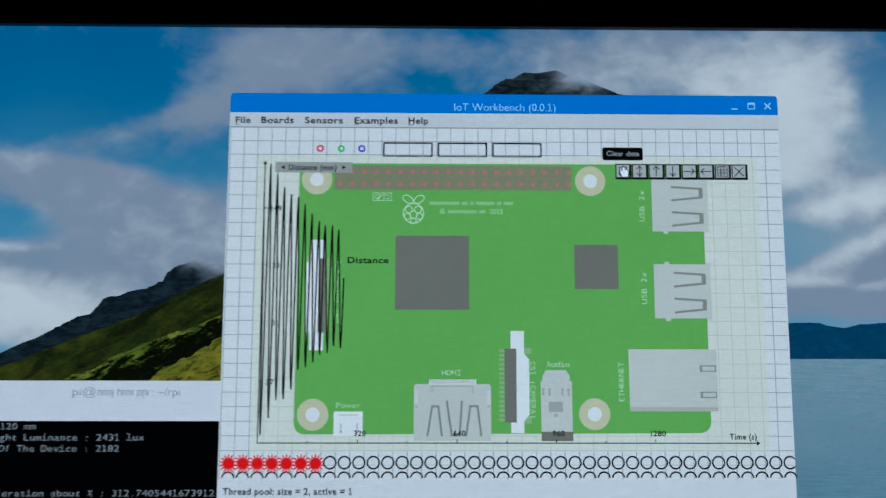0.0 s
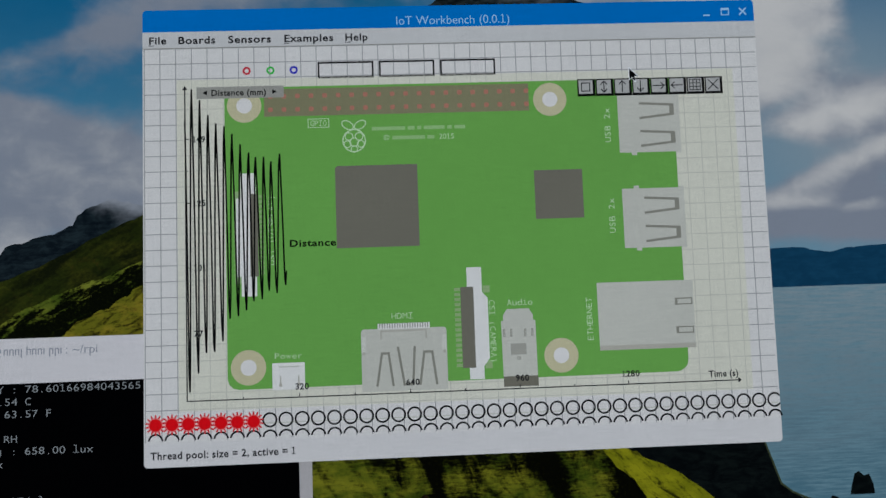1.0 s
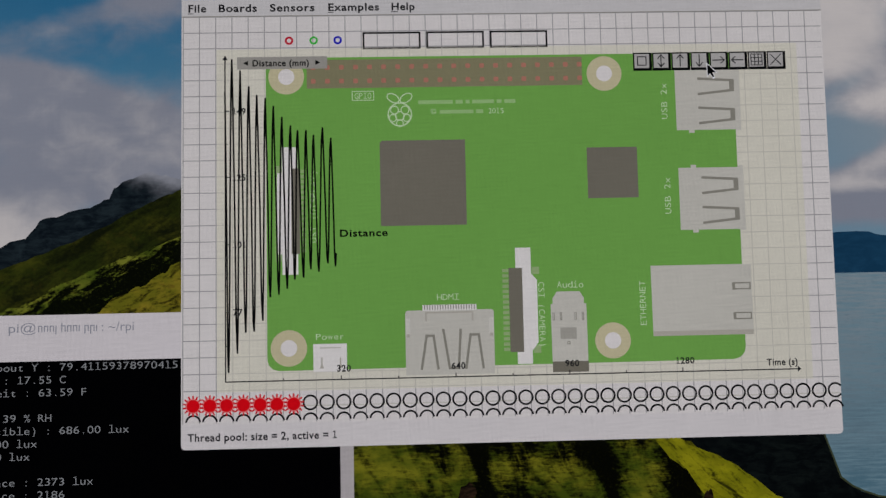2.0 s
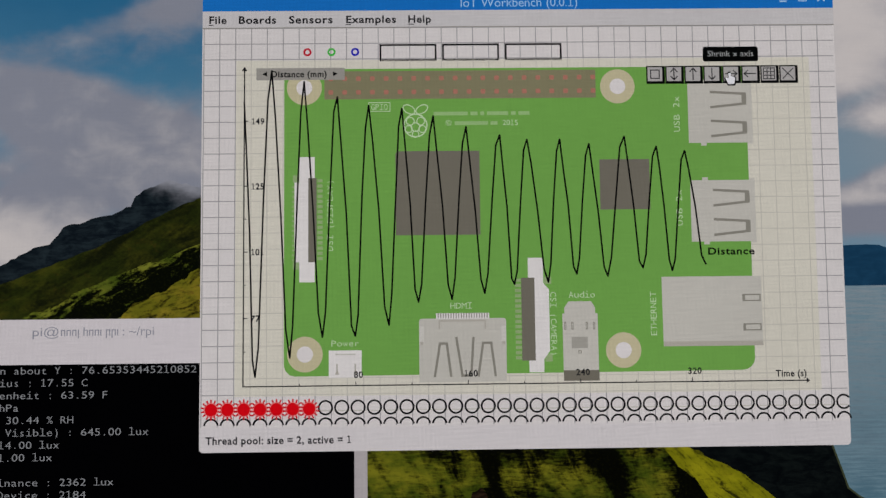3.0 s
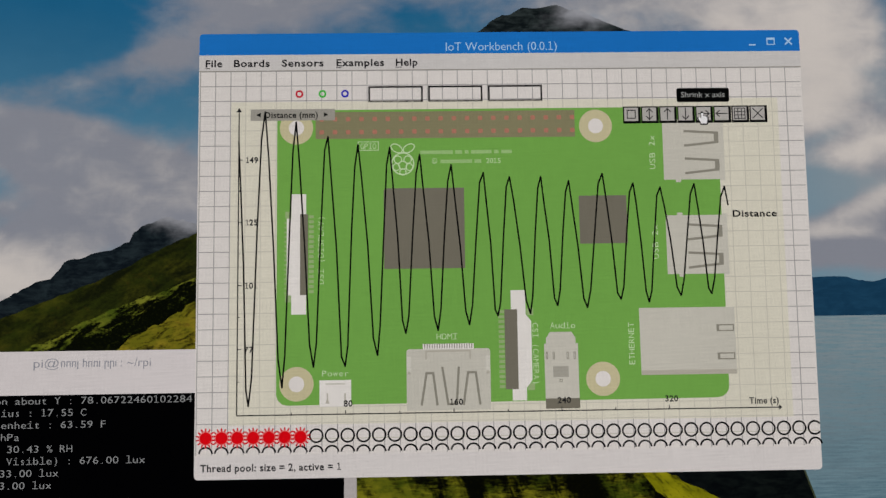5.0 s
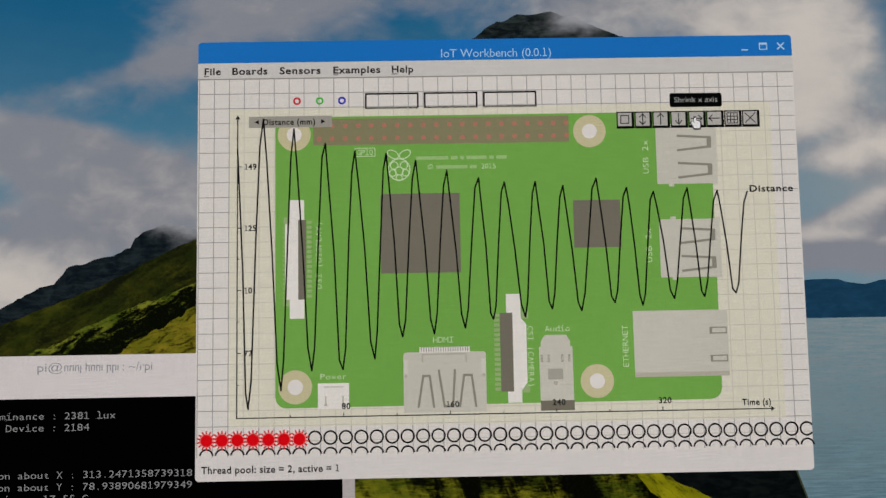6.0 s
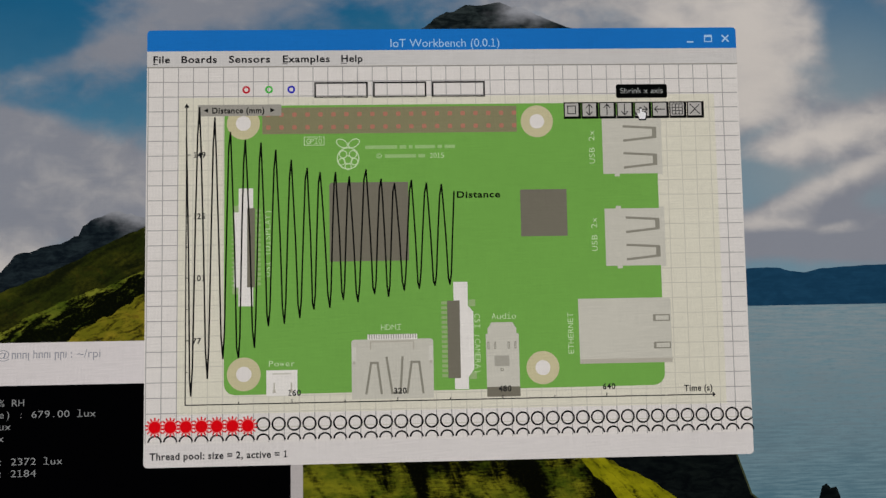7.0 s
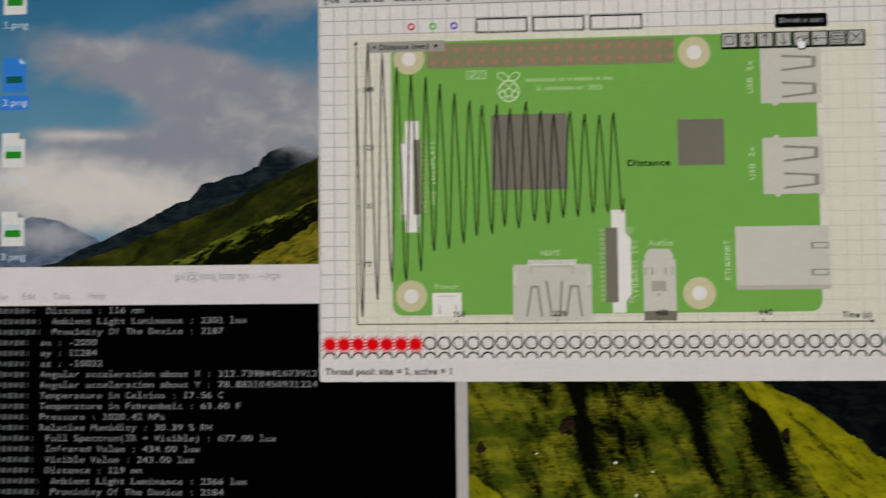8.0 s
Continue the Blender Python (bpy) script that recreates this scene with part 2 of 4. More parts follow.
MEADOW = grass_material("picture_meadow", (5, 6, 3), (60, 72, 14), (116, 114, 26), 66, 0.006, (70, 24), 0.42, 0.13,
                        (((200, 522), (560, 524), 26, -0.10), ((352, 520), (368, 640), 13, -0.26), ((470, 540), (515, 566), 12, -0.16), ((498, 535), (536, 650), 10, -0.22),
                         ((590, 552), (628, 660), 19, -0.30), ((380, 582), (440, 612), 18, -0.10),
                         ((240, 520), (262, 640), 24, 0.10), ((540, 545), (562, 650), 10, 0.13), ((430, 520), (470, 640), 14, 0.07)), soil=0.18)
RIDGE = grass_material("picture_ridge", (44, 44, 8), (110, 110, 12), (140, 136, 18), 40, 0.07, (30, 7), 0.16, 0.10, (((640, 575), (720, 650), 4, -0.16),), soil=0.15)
ROCK = rock_material("picture_brown_rock", (10, 8, 6), (52, 38, 26))
CLIFF_EDGE = flat("picture_cliff_edge", 58, 64, 44)
PORT_EDGE = flat("port_edge_grey", 200, 197, 186)
PANEL = flat("panel_grey", 158, 155, 144)
CONTACT = flat("contact_pale_green", 144, 168, 116)
PLASTIC = solid("monitor_black_plastic", (0.012, 0.012, 0.013), 0.5, 0.2, 0.004, bump=0.1)
METAL = solid("stand_grey_metal", (0.2, 0.2, 0.21), 0.4, 0.1, 0.01, 0.8)
DESK = solid("desk_wood", (0.22, 0.13, 0.07), 0.5, 0.35, 0.05, bump=0.1)
PLASTER = solid("wall_plaster", (0.62, 0.6, 0.56), 0.9, 0.06, 0.3, bump=0.1)
CARPET = solid("floor_carpet", (0.16, 0.15, 0.15), 0.95, 0.3, 0.01, bump=0.4)


# ---- shapes ----
def slab(bm, outline, layer, thick=0.6):
    """A thin plate of the display's picture: an outline in columns and rows, its front at a layer."""
    y = -layer * D
    front = [bm.verts.new((PX(u), y, PZ(v))) for u, v in outline]
    back = [bm.verts.new((PX(u), y + thick * D, PZ(v))) for u, v in outline]
    area = sum(a[0] * b[1] - b[0] * a[1] for a, b in zip(outline, outline[1:] + outline[:1]))
    faces = [front, back[::-1]] + [[back[i], back[(i + 1) % len(back)], front[(i + 1) % len(back)], front[i]] for i in range(len(back))]
    for f in faces:
        bm.faces.new(f if area < 0 else f[::-1])


def rect(bm, u0, v0, u1, v1, layer):
    slab(bm, [(u0, v0), (u0, v1), (u1, v1), (u1, v0)], layer)


def round_rect(bm, u0, v0, u1, v1, r, layer, corners=(1, 1, 1, 1)):
    """Corners in order: upper left, lower left, lower right, upper right."""
    pts = []
    for (cu, cv, a0), on in zip(((u0 + r, v0 + r, 90), (u0 + r, v1 - r, 180), (u1 - r, v1 - r, 270), (u1 - r, v0 + r, 0)), corners):
        if on:
            pts += [(cu + r * math.cos(radians(a0 + k * 18)), cv - r * math.sin(radians(a0 + k * 18))) for k in range(6)]
        else:
            pts.append((cu + (r if cu > (u0 + u1) / 2 else -r), cv + (r if cv > (v0 + v1) / 2 else -r)))
    slab(bm, pts, layer)


def disc(bm, u, v, r, layer, n=24):
    slab(bm, [(u + r * math.cos(2 * math.pi * k / n), v - r * math.sin(2 * math.pi * k / n)) for k in range(n)], layer)


def arc(bm, u, v, r, w, layer, a0=0, a1=360, n=24):
    """A band of width w along a circle."""
    for k in range(n):
        a, b = radians(a0 + (a1 - a0) * k / n), radians(a0 + (a1 - a0) * (k + 1) / n)
        ring = [(r + w / 2, a), (r + w / 2, b), (r - w / 2, b), (r - w / 2, a)]
        slab(bm, [(u + q * math.cos(t), v - q * math.sin(t)) for q, t in ring], layer)


def stroke(bm, a, b, w, layer):
    du, dv = b[0] - a[0], b[1] - a[1]
    k = w / 2 / math.hypot(du, dv)
    slab(bm, [(a[0] - dv * k, a[1] + du * k), (b[0] - dv * k, b[1] + du * k), (b[0] + dv * k, b[1] - du * k), (a[0] + dv * k, a[1] - du * k)], layer)


def strokes(bm, pts, w, layer):
    for a, b in zip(pts, pts[1:]):
        k = w / 2 / max(1e-6, math.hypot(b[0] - a[0], b[1] - a[1]))
        e = ((b[0] - a[0]) * k, (b[1] - a[1]) * k)
        stroke(bm, (a[0] - e[0], a[1] - e[1]), (b[0] + e[0], b[1] + e[1]), w, layer)


def frame_lines(bm, u0, v0, u1, v1, w, layer):
    rect(bm, u0, v0, u1, v0 + w, layer)
    rect(bm, u0, v1 - w, u1, v1, layer)
    rect(bm, u0, v0 + w, u0 + w, v1 - w, layer)
    rect(bm, u1 - w, v0 + w, u1, v1 - w, layer)


def box(bm, lo, hi, bevel=0.0):
    got = bmesh.ops.create_cube(bm, size=1.0, matrix=Matrix.LocRotScale([(a + b) / 2 for a, b in zip(lo, hi)], None, [b - a for a, b in zip(lo, hi)]))
    if bevel:
        edges = {e for vert in got["verts"] for e in vert.link_edges}
        bmesh.ops.bevel(bm, geom=list(edges), offset=bevel, segments=3, profile=0.5, affect="EDGES")


def mesh_of(name, bm, material):
    me = bpy.data.meshes.new(name)
    bm.to_mesh(me)
    bm.free()
    me.materials.append(material)
    return me


def part(name, bm, material, parent=None, label=""):
    ob = new(name, mesh_of(name, bm, material))
    ob.parent = parent
    if label:
        tagged(ob, label)
    return ob


def make(name, material, parent, draw, *args, label="", **kw):
    bm = bmesh.new()
    draw(bm, *args, **kw)
    return part(name, bm, material, parent, label)


def thing(name, label, category, group="", kind=""):
    return tagged(new(name), label, category, group, kind)


# ---- writing ----
CHARS = "".join(chr(c) for c in range(33, 127)) + "\u00a9"
GLYPHS, ADVANCE = {}, {}


def load_glyphs():
    made = []
    for weight in (0, 1):
        for c in CHARS:
            pair = []
            for body in (c, "H" + c + "H"):
                cu = bpy.data.curves.new("glyph", "FONT")
                cu.body, cu.resolution_u, cu.offset = body, 3, -0.004 + 0.03 * weight
                cu.fill_mode = "FRONT"
                pair.append(new("glyph", cu))
            made.append((weight, c, pair))
    cu = bpy.data.curves.new("glyph", "FONT")
    cu.body = "HH"
    hh = new("glyph", cu)
    bpy.context.view_layer.update()
    dg = bpy.context.evaluated_depsgraph_get()

    def outline(ob):
        me = ob.evaluated_get(dg).to_mesh()
        data = [tuple(w.co[:2]) for w in me.vertices], [tuple(p.vertices) for p in me.polygons]
        ob.evaluated_get(dg).to_mesh_clear()
        return data

    span = lambda pts: max(p[0] for p in pts) - min(p[0] for p in pts)
    base = span(outline(hh)[0])
    for weight, c, (one, three) in made:
        GLYPHS[weight, c] = outline(one)
        ADVANCE[weight, c] = span(outline(three)[0]) - base
    # the figure 1 has a flag and a foot, and so have narrow letters in even steps
    def plates(*quads):
        return [p for q in quads for p in q], [tuple(range(4 * k, 4 * k + 4)) for k in range(len(quads))]

    def bar(x0, y0, x1, y1):
        return [(x0, y0), (x1, y0), (x1, y1), (x0, y1)]

    for weight, w in ((0, 0.035), (1, 0.052)):
        flag = [(0.25 - w, 0.70), (0.08, 0.62), (0.08, 0.62 - 1.8 * w), (0.25 - w, 0.70 - 1.9 * w)]
        GLYPHS[weight, "1"] = plates(bar(0.25 - w, 1.6 * w, 0.25 + w, 0.70), flag, bar(0.07, 0, 0.45, 1.6 * w))
        ADVANCE[weight, "1"] = 0.52
    w = 0.034
    foot = bar(0.02, 0, 0.48, 1.8 * w)
    GLYPHS[2, "l"] = plates(bar(0.25 - w, 1.8 * w, 0.25 + w, 0.74), bar(0.06, 0.74 - 1.8 * w, 0.25 - w, 0.74), foot)
    GLYPHS[2, "i"] = plates(bar(0.25 - w, 1.8 * w, 0.25 + w, 0.50), bar(0.06, 0.50 - 1.8 * w, 0.25 - w, 0.50), bar(0.21, 0.62, 0.30, 0.72), foot)
    GLYPHS[2, "I"] = plates(bar(0.25 - w, 1.8 * w, 0.25 + w, 0.70 - 1.8 * w), bar(0.04, 0.70 - 1.8 * w, 0.46, 0.70), bar(0.04, 0, 0.46, 1.8 * w))
    for _, _, pair in made:
        for ob in pair:
            cu = ob.data
            bpy.data.objects.remove(ob)
            bpy.data.curves.remove(cu)
    cu = hh.data
    bpy.data.objects.remove(hh)
    bpy.data.curves.remove(cu)


load_glyphs()


def write(name, s, u, v, height, material, parent, layer, bold=0, pitch=0.0, width=0.0, turn=0, origin=False):
    """Letters whose capitals are height dots high; (u, v) is the left end of the base line. pitch: even steps; width: the whole length.
    turn 1 reads upwards, -1 downwards. origin: the mesh stands at its own start, to be moved."""
    size = height / 0.70
    adv = [0.30 if c == " " else ADVANCE[bold, c] for c in s]
    squeeze = width / (sum(adv) * size) if width else 1.0
    verts, faces, x = [], [], 0.0
    for c, a in zip(s, adv):
        if c != " ":
            pts, polys = GLYPHS.get((2, c), GLYPHS[bold, c]) if pitch else GLYPHS[bold, c]
            if pitch:
                lo, hi = min(p[0] for p in pts), max(p[0] for p in pts)
                k = min(1.25, 0.86 * pitch / ((hi - lo) * size)) if hi - lo > 0.3 else 1.0
                off = x + pitch / 2 - (lo + hi) / 2 * size * k
            else:
                k, off = squeeze, x
            n = len(verts)
            verts += [(off + p[0] * size * k, p[1] * size) for p in pts]
            faces += [tuple(n + i for i in f) for f in polys]
        x += pitch or a * size * squeeze
    c, s_ = ((1, 0), (0, 1), (0, -1))[turn]
    at = (0, 0) if origin else (u, v)
    me = bpy.data.meshes.new(name)
    co = []
    for px, py in verts:
        du, dv = px * c - py * s_, -(px * s_ + py * c)
        co.append((du * S, 0.0, -dv * S) if origin else (PX(at[0] + du), -layer * D, PZ(at[1] + dv)))
    me.from_pydata(co, [], faces)
    me.materials.append(material)
    ob = new(name, me)
    ob.parent = parent
    return ob


def bars(bm, u, v, lengths, height, layer, gap=3.0, rise=0.0):
    """Words that stay unlettered: plain bars on a line."""
    for n in lengths:
        rect(bm, u, v - height, u + n, v, layer)
        u += n + gap


# ---- the room and the monitor ----
def room():
    for name, lo, hi, m in (("floor", (-1.3, -1.6, -0.1), (1.3, 0.5, 0), CARPET), ("ceiling", (-1.3, -1.6, 2.3), (1.3, 0.5, 2.4), PLASTER),
                            ("wall_north", (-1.3, 0.5, 0), (1.3, 0.6, 2.3), PLASTER), ("wall_south", (-1.3, -1.7, 0), (1.3, -1.6, 2.3), PLASTER),
                            ("wall_east", (1.3, -1.6, 0), (1.4, 0.5, 2.3), PLASTER), ("wall_west", (-1.4, -1.6, 0), (-1.3, 0.5, 2.3), PLASTER)):
        tagged(make(name, m, None, box, lo, hi), "plain dark room " + name.split("_")[0], name.split("_")[0], kind="structure")
    desk = thing("desk", "plain brown wooden desk under the monitor", "desk")
    make("desktop", DESK, desk, box, (-0.7, -0.35, 0.71), (0.7, 0.4, 0.74), 0.004)
    for x in (-0.65, 0.59):
        for y in (-0.31, 0.3):
            make("leg", METAL, desk, box, (x, y, 0.0), (x + 0.06, y + 0.06, 0.71), 0.004)


def monitor():
    m = thing("monitor", "black flat-screen monitor with a lit desktop, on its stand", "monitor")
    l, r, b, t = PX(-510), PX(1410), PZ(928), PZ(-152)
    for lo, hi in (((l - 0.018, -0.003, t), (r + 0.018, 0.012, t + 0.018)), ((l - 0.018, -0.003, b - 0.022), (r + 0.018, 0.012, b)),
                   ((l - 0.018, -0.003, b), (l, 0.012, t)), ((r, -0.003, b), (r + 0.018, 0.012, t))):
        make("bezel", PLASTIC, m, box, lo, hi, 0.0008, label="matt black bezel")
    make("housing", PLASTIC, m, box, (l - 0.016, 0.012, b - 0.02), (r + 0.016, 0.045, t + 0.016), 0.006)
    make("neck", PLASTIC, m, box, (-0.035, 0.045, 0.75), (0.035, 0.07, PZ(388) + 0.05), 0.006)
    make("hinge", PLASTIC, m, box, (-0.05, 0.04, PZ(388) - 0.05), (0.05, 0.06, PZ(388) + 0.05), 0.004)
    make("foot", PLASTIC, m, box, (-0.13, -0.06, 0.74), (0.13, 0.12, 0.752), 0.004)
    return m


# ---- the desktop picture ----
def ridge(points, rough, seed, count=60):
    """A ragged skyline through a few heights."""
    out = []
    for k in range(count + 1):
        s = k / count * (len(points) - 1)
        i = min(int(s), len(points) - 2)
        f = s - i
        u = points[i][0] * (1 - f) + points[i + 1][0] * f
        v = points[i][1] * (1 - f) + points[i + 1][1] * f
        v += rough * (noise.noise((u * 0.05, seed, 0)) + 0.5 * noise.noise((u * 0.17, seed, 3)))
        out.append((u, v))
    return out


def hill(name, material, parent, skyline, foot, layer, rough=4.0, seed=1.0, label=""):
    top = ridge(skyline, rough, seed)
    bm = bmesh.new()
    y = -layer * D
    cols = [[bm.verts.new((PX(u), y + d, PZ(w))) for w, d in ((v, 0.6 * D), (v, 0), (max(v + 1, foot), 0), (max(v + 1, foot), 0.6 * D))] for u, v in top]
    for p, q in zip(cols, cols[1:]):
        for k in range(4):
            bm.faces.new((p[k], p[(k + 1) % 4], q[(k + 1) % 4], q[k]))
    bm.faces.new(cols[0][::-1])
    bm.faces.new(cols[-1])
    return part(name, bm, material, parent, label)


def wallpaper():
    picture = thing("desktop_picture", "bright landscape picture of clouds, mountains and sea on the monitor", "picture")
    make("sky", SKY, picture, rect, -510, -152, 1410, 928, 0, label="blue sky with white and grey clouds")
    hill("far_hill", FAR_LEFT, picture, [(-510, 296), (-455, 300), (-420, 292), (-385, 296), (-340, 318), (-300, 340)], 430, 1, 4, 2, "hazy blue hill")
    hill("mountain", PEAK, picture, [(-470, 384), (-384, 357), (-317, 328), (-247, 296), (-227, 286), (-190, 269), (-168, 249), (-139, 240), (-113, 235), (-90, 224), (-84, 212), (-74, 206), (-58, 199), (-38, 192), (-16, 199), (30, 216)], 430, 2, 5, 5, "dark mountain ridge with its peak in mist")
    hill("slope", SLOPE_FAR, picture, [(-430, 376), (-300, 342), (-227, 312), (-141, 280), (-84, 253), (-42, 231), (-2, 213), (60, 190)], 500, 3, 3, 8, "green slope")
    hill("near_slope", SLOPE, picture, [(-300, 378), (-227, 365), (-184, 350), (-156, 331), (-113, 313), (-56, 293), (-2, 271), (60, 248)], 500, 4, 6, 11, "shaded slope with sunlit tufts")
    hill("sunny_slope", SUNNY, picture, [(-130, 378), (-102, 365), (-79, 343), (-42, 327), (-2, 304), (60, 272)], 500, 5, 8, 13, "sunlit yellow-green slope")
    hill("crag", CRAG, picture, [(340, -40), (358, -48), (368, -54), (387, -66), (402, -76), (434, -85), (484, -88), (512, -78), (536, -67), (573, -52), (610, -40)], 0, 1, 5, 15, "dark crag in mist")
    hill("far_coast", FAR, picture, [(760, 287), (810, 282), (838, 281), (865, 287), (880, 289), (905, 284), (950, 281), (1010, 279), (1120, 276), (1410, 300)], 360, 1, 2, 19, "blue far coast")
    make("sea", SEA, picture, rect, 560, 333, 1410, 928, 2, label="calm blue sea")
    hill("cliff", CLIFF, picture, [(560, 500), (700, 505), (772, 512), (781, 534), (789, 557), (798, 584), (812, 594), (825, 601), (842, 606), (856, 609), (862, 599), (869, 601), (882, 612), (900, 680), (930, 928)], 928, 3, 3, 23, "black sea cliff in shade")
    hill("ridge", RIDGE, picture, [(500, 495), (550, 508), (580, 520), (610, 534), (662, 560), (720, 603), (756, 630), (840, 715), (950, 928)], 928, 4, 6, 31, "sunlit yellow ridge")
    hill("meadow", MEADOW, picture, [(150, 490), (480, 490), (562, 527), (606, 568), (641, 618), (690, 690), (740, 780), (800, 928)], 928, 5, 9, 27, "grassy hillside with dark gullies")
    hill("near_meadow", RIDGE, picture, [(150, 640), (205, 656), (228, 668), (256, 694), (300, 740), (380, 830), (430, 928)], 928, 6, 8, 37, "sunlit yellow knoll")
    for u, v, r in ((405, 640, 2.2), (455, 652, 1.6), (432, 684, 2.0), (298, 628, 1.4)):
        make("pale_stone", PAPER, picture, disc, u, v, r, 6, 8, label="pale stone in the grass")
    for u, v, wide, tall in ((340, 590, 10, 14), (634, 604, 6, 12), (221, 621, 8, 8)):
        bm = bmesh.new()
        slab(bm, [(u + wide * (1 + 0.6 * noise.noise((k * 0.63, u * 0.31, 1.4))) * math.cos(k * math.pi / 7), v - tall * (1 + 0.6 * noise.noise((k * 0.63, u * 0.31, 5.3))) * math.sin(k * math.pi / 7)) for k in range(14)], 6)
        part("brown_rock", bm, ROCK, picture, "bare brown rock in the grass")
    bm = bmesh.new()
    strokes(bm, [(778, 526), (783, 541), (789, 558), (797, 582), (811, 593), (826, 600), (843, 606), (857, 608)], 2.2, 4)
    part("cliff_edge", bm, CLIFF_EDGE, picture, "thin lit grassy edge of the cliff")
    bm = bmesh.new()
    slab(bm, [(888, 590), (893, 574), (899, 571), (905, 577), (912, 575), (917, 588), (918, 600), (886, 600)], 3)
    part("sea_rock", bm, CLIFF, picture, "black rock in the sea")


def icons():
    green, pale, deep = flat("icon_green", 30, 128, 34), flat("icon_sky", 176, 196, 196), flat("icon_deep_green", 16, 84, 70)
    for v, chosen in ((-30, 0), (84, 1), (194, 0), (308, 0)):
        i = thing("file_icon", "selected blue picture file icon on the desktop" if chosen else "white picture file icon on the desktop", "icon", "desktop icons")
        if chosen:
            make("highlight", PICK, i, round_rect, -470, v + 31, -427, v + 52, 3, 6, label="blue highlight behind the caption")
        bm = bmesh.new()
        slab(bm, [(-466, v - 24), (-466, v + 26), (-432, v + 26), (-432, v - 15), (-441, v - 24)], 7)
        part("sheet", bm, PICK if chosen else PAPER, i)
        bm = bmesh.new()
        slab(bm, [(-441, v - 24), (-441, v - 15), (-432, v - 15)], 8)
        part("folded_corner", bm, PORT_DARK if not chosen else TITLE_INK, i)
        make("band", deep if chosen else green, i, rect, -461, v + 3, -437, v + 13, 8, label="green picture band")
        make("thumbnail", PICK if chosen else pale, i, rect, -461, v - 5, -437, v + 3, 8)
        write("caption", "2.png" if chosen else "1.png" if v < 0 else "3.png", -467, v + 46, 10, ICON_INK, i, 8, width=38)


# ---- the terminal ----
TL, TR, TT, TB = -488, 204, 364.5, 900
ROW0, PITCH_V, CHAR = 431.5, 15.05, 8.35
VALUES = {0: ("120", "2431", "2182"), 1: ("118", "2407", "2182"), 3: ("124", "2274", "2183"), 4: ("131", "2373", "2186"), 6: ("101", "2362", "2184"),
          7: ("129", "2391", "2183"), 8: ("122", "2358", "2183"), 9: ("117", "2398", "2184"), 10: ("127", "2381", "2184"), 12: ("109", "2242", "2182"),
          13: ("140", "2372", "2184"), 14: ("123", "2345", "2183"), 15: ("116", "2301", "2187")}
TURNS = {0: ("312.7405441673912", "78.24410533098127"), 2: ("312.8120514437214", "78.60166984043565"), 3: ("312.9015423361127", "79.41159378970415"),
         5: ("313.0128874410293", "76.65353445210852"), 6: ("312.9981720045713", "76.63420754557062"), 7: ("313.1120047281934", "77.27393096927838"),
         8: ("313.2015487210338", "78.06722460102284"), 10: ("313.2471358739318", "78.93890681979349"), 11: ("313.2104478210375", "78.87361766329774"),
         14: ("313.2471358739318", "78.27108130451015"), 15: ("312.7398441673912", "78.88310450931224")}
HUMID = {2: "30.37", 3: "30.39", 5: "30.44", 6: "30.44", 7: "30.43", 8: "30.43", 11: "30.53", 12: "30.46", 15: "30.39"}
LUX = {2: "658.00", 3: "686.00", 5: "645.00", 6: "677.00", 7: "643.00", 8: "676.00", 11: "649.00", 12: "679.00", 15: "677.00"}
# when the text moves on, and the line that then stands at the top
SCROLL_ROWS = [(0.0, 0), (0.4, 15), (0.8, 37), (1.3, 52), (2.3, 67), (2.9, 82), (3.3, 97), (3.8, 112), (4.3, 127), (5.2, 142), (5.9, 150), (6.3, 172), (6.8, 190), (7.3, 210), (7.75, 225)]


def sensor_lines(block):
    d, lux, near = VALUES.get(block, ("119", "2366", "2184"))
    ax, ay = TURNS.get(block, ("312.9544120873315", "77.91420056381207"))
    warm = 17.54 if block < 3 else 17.56 if block > 13 else 17.55
    full = LUX.get(block, "660.00")
    seen = 231 if block == 5 else 243
    infra = float(full) - seen
    return [(7, f"Distance : {d} mm"), (8, f"Ambient Light Luminance : {lux} lux"), (8, f"Proximity Of The Device : {near}"),
            (6, "ax : -2000"), (6, "ay : 11284"), (6, "az : -10032"), (6, f"Angular acceleration about X : {ax}"),
            (6, f"Angular acceleration about Y : {ay}"), (6, f"Temperature in Celsius : {warm} C"),
            (6, f"Temperature in Fahrenheit : {warm * 1.8 + 31.996:.2f} F"), (6, "Pressure : 1020.42 hPa"),
            (6, f"Relative Humidity : {HUMID.get(block, '30.41')} % RH"), (7, f"Full Spectrum(IR + Visible) : {full} lux"),
            (7, f"Infrared Value : {infra:.2f} lux"), (7, f"Visible Value : {seen:.2f} lux")]


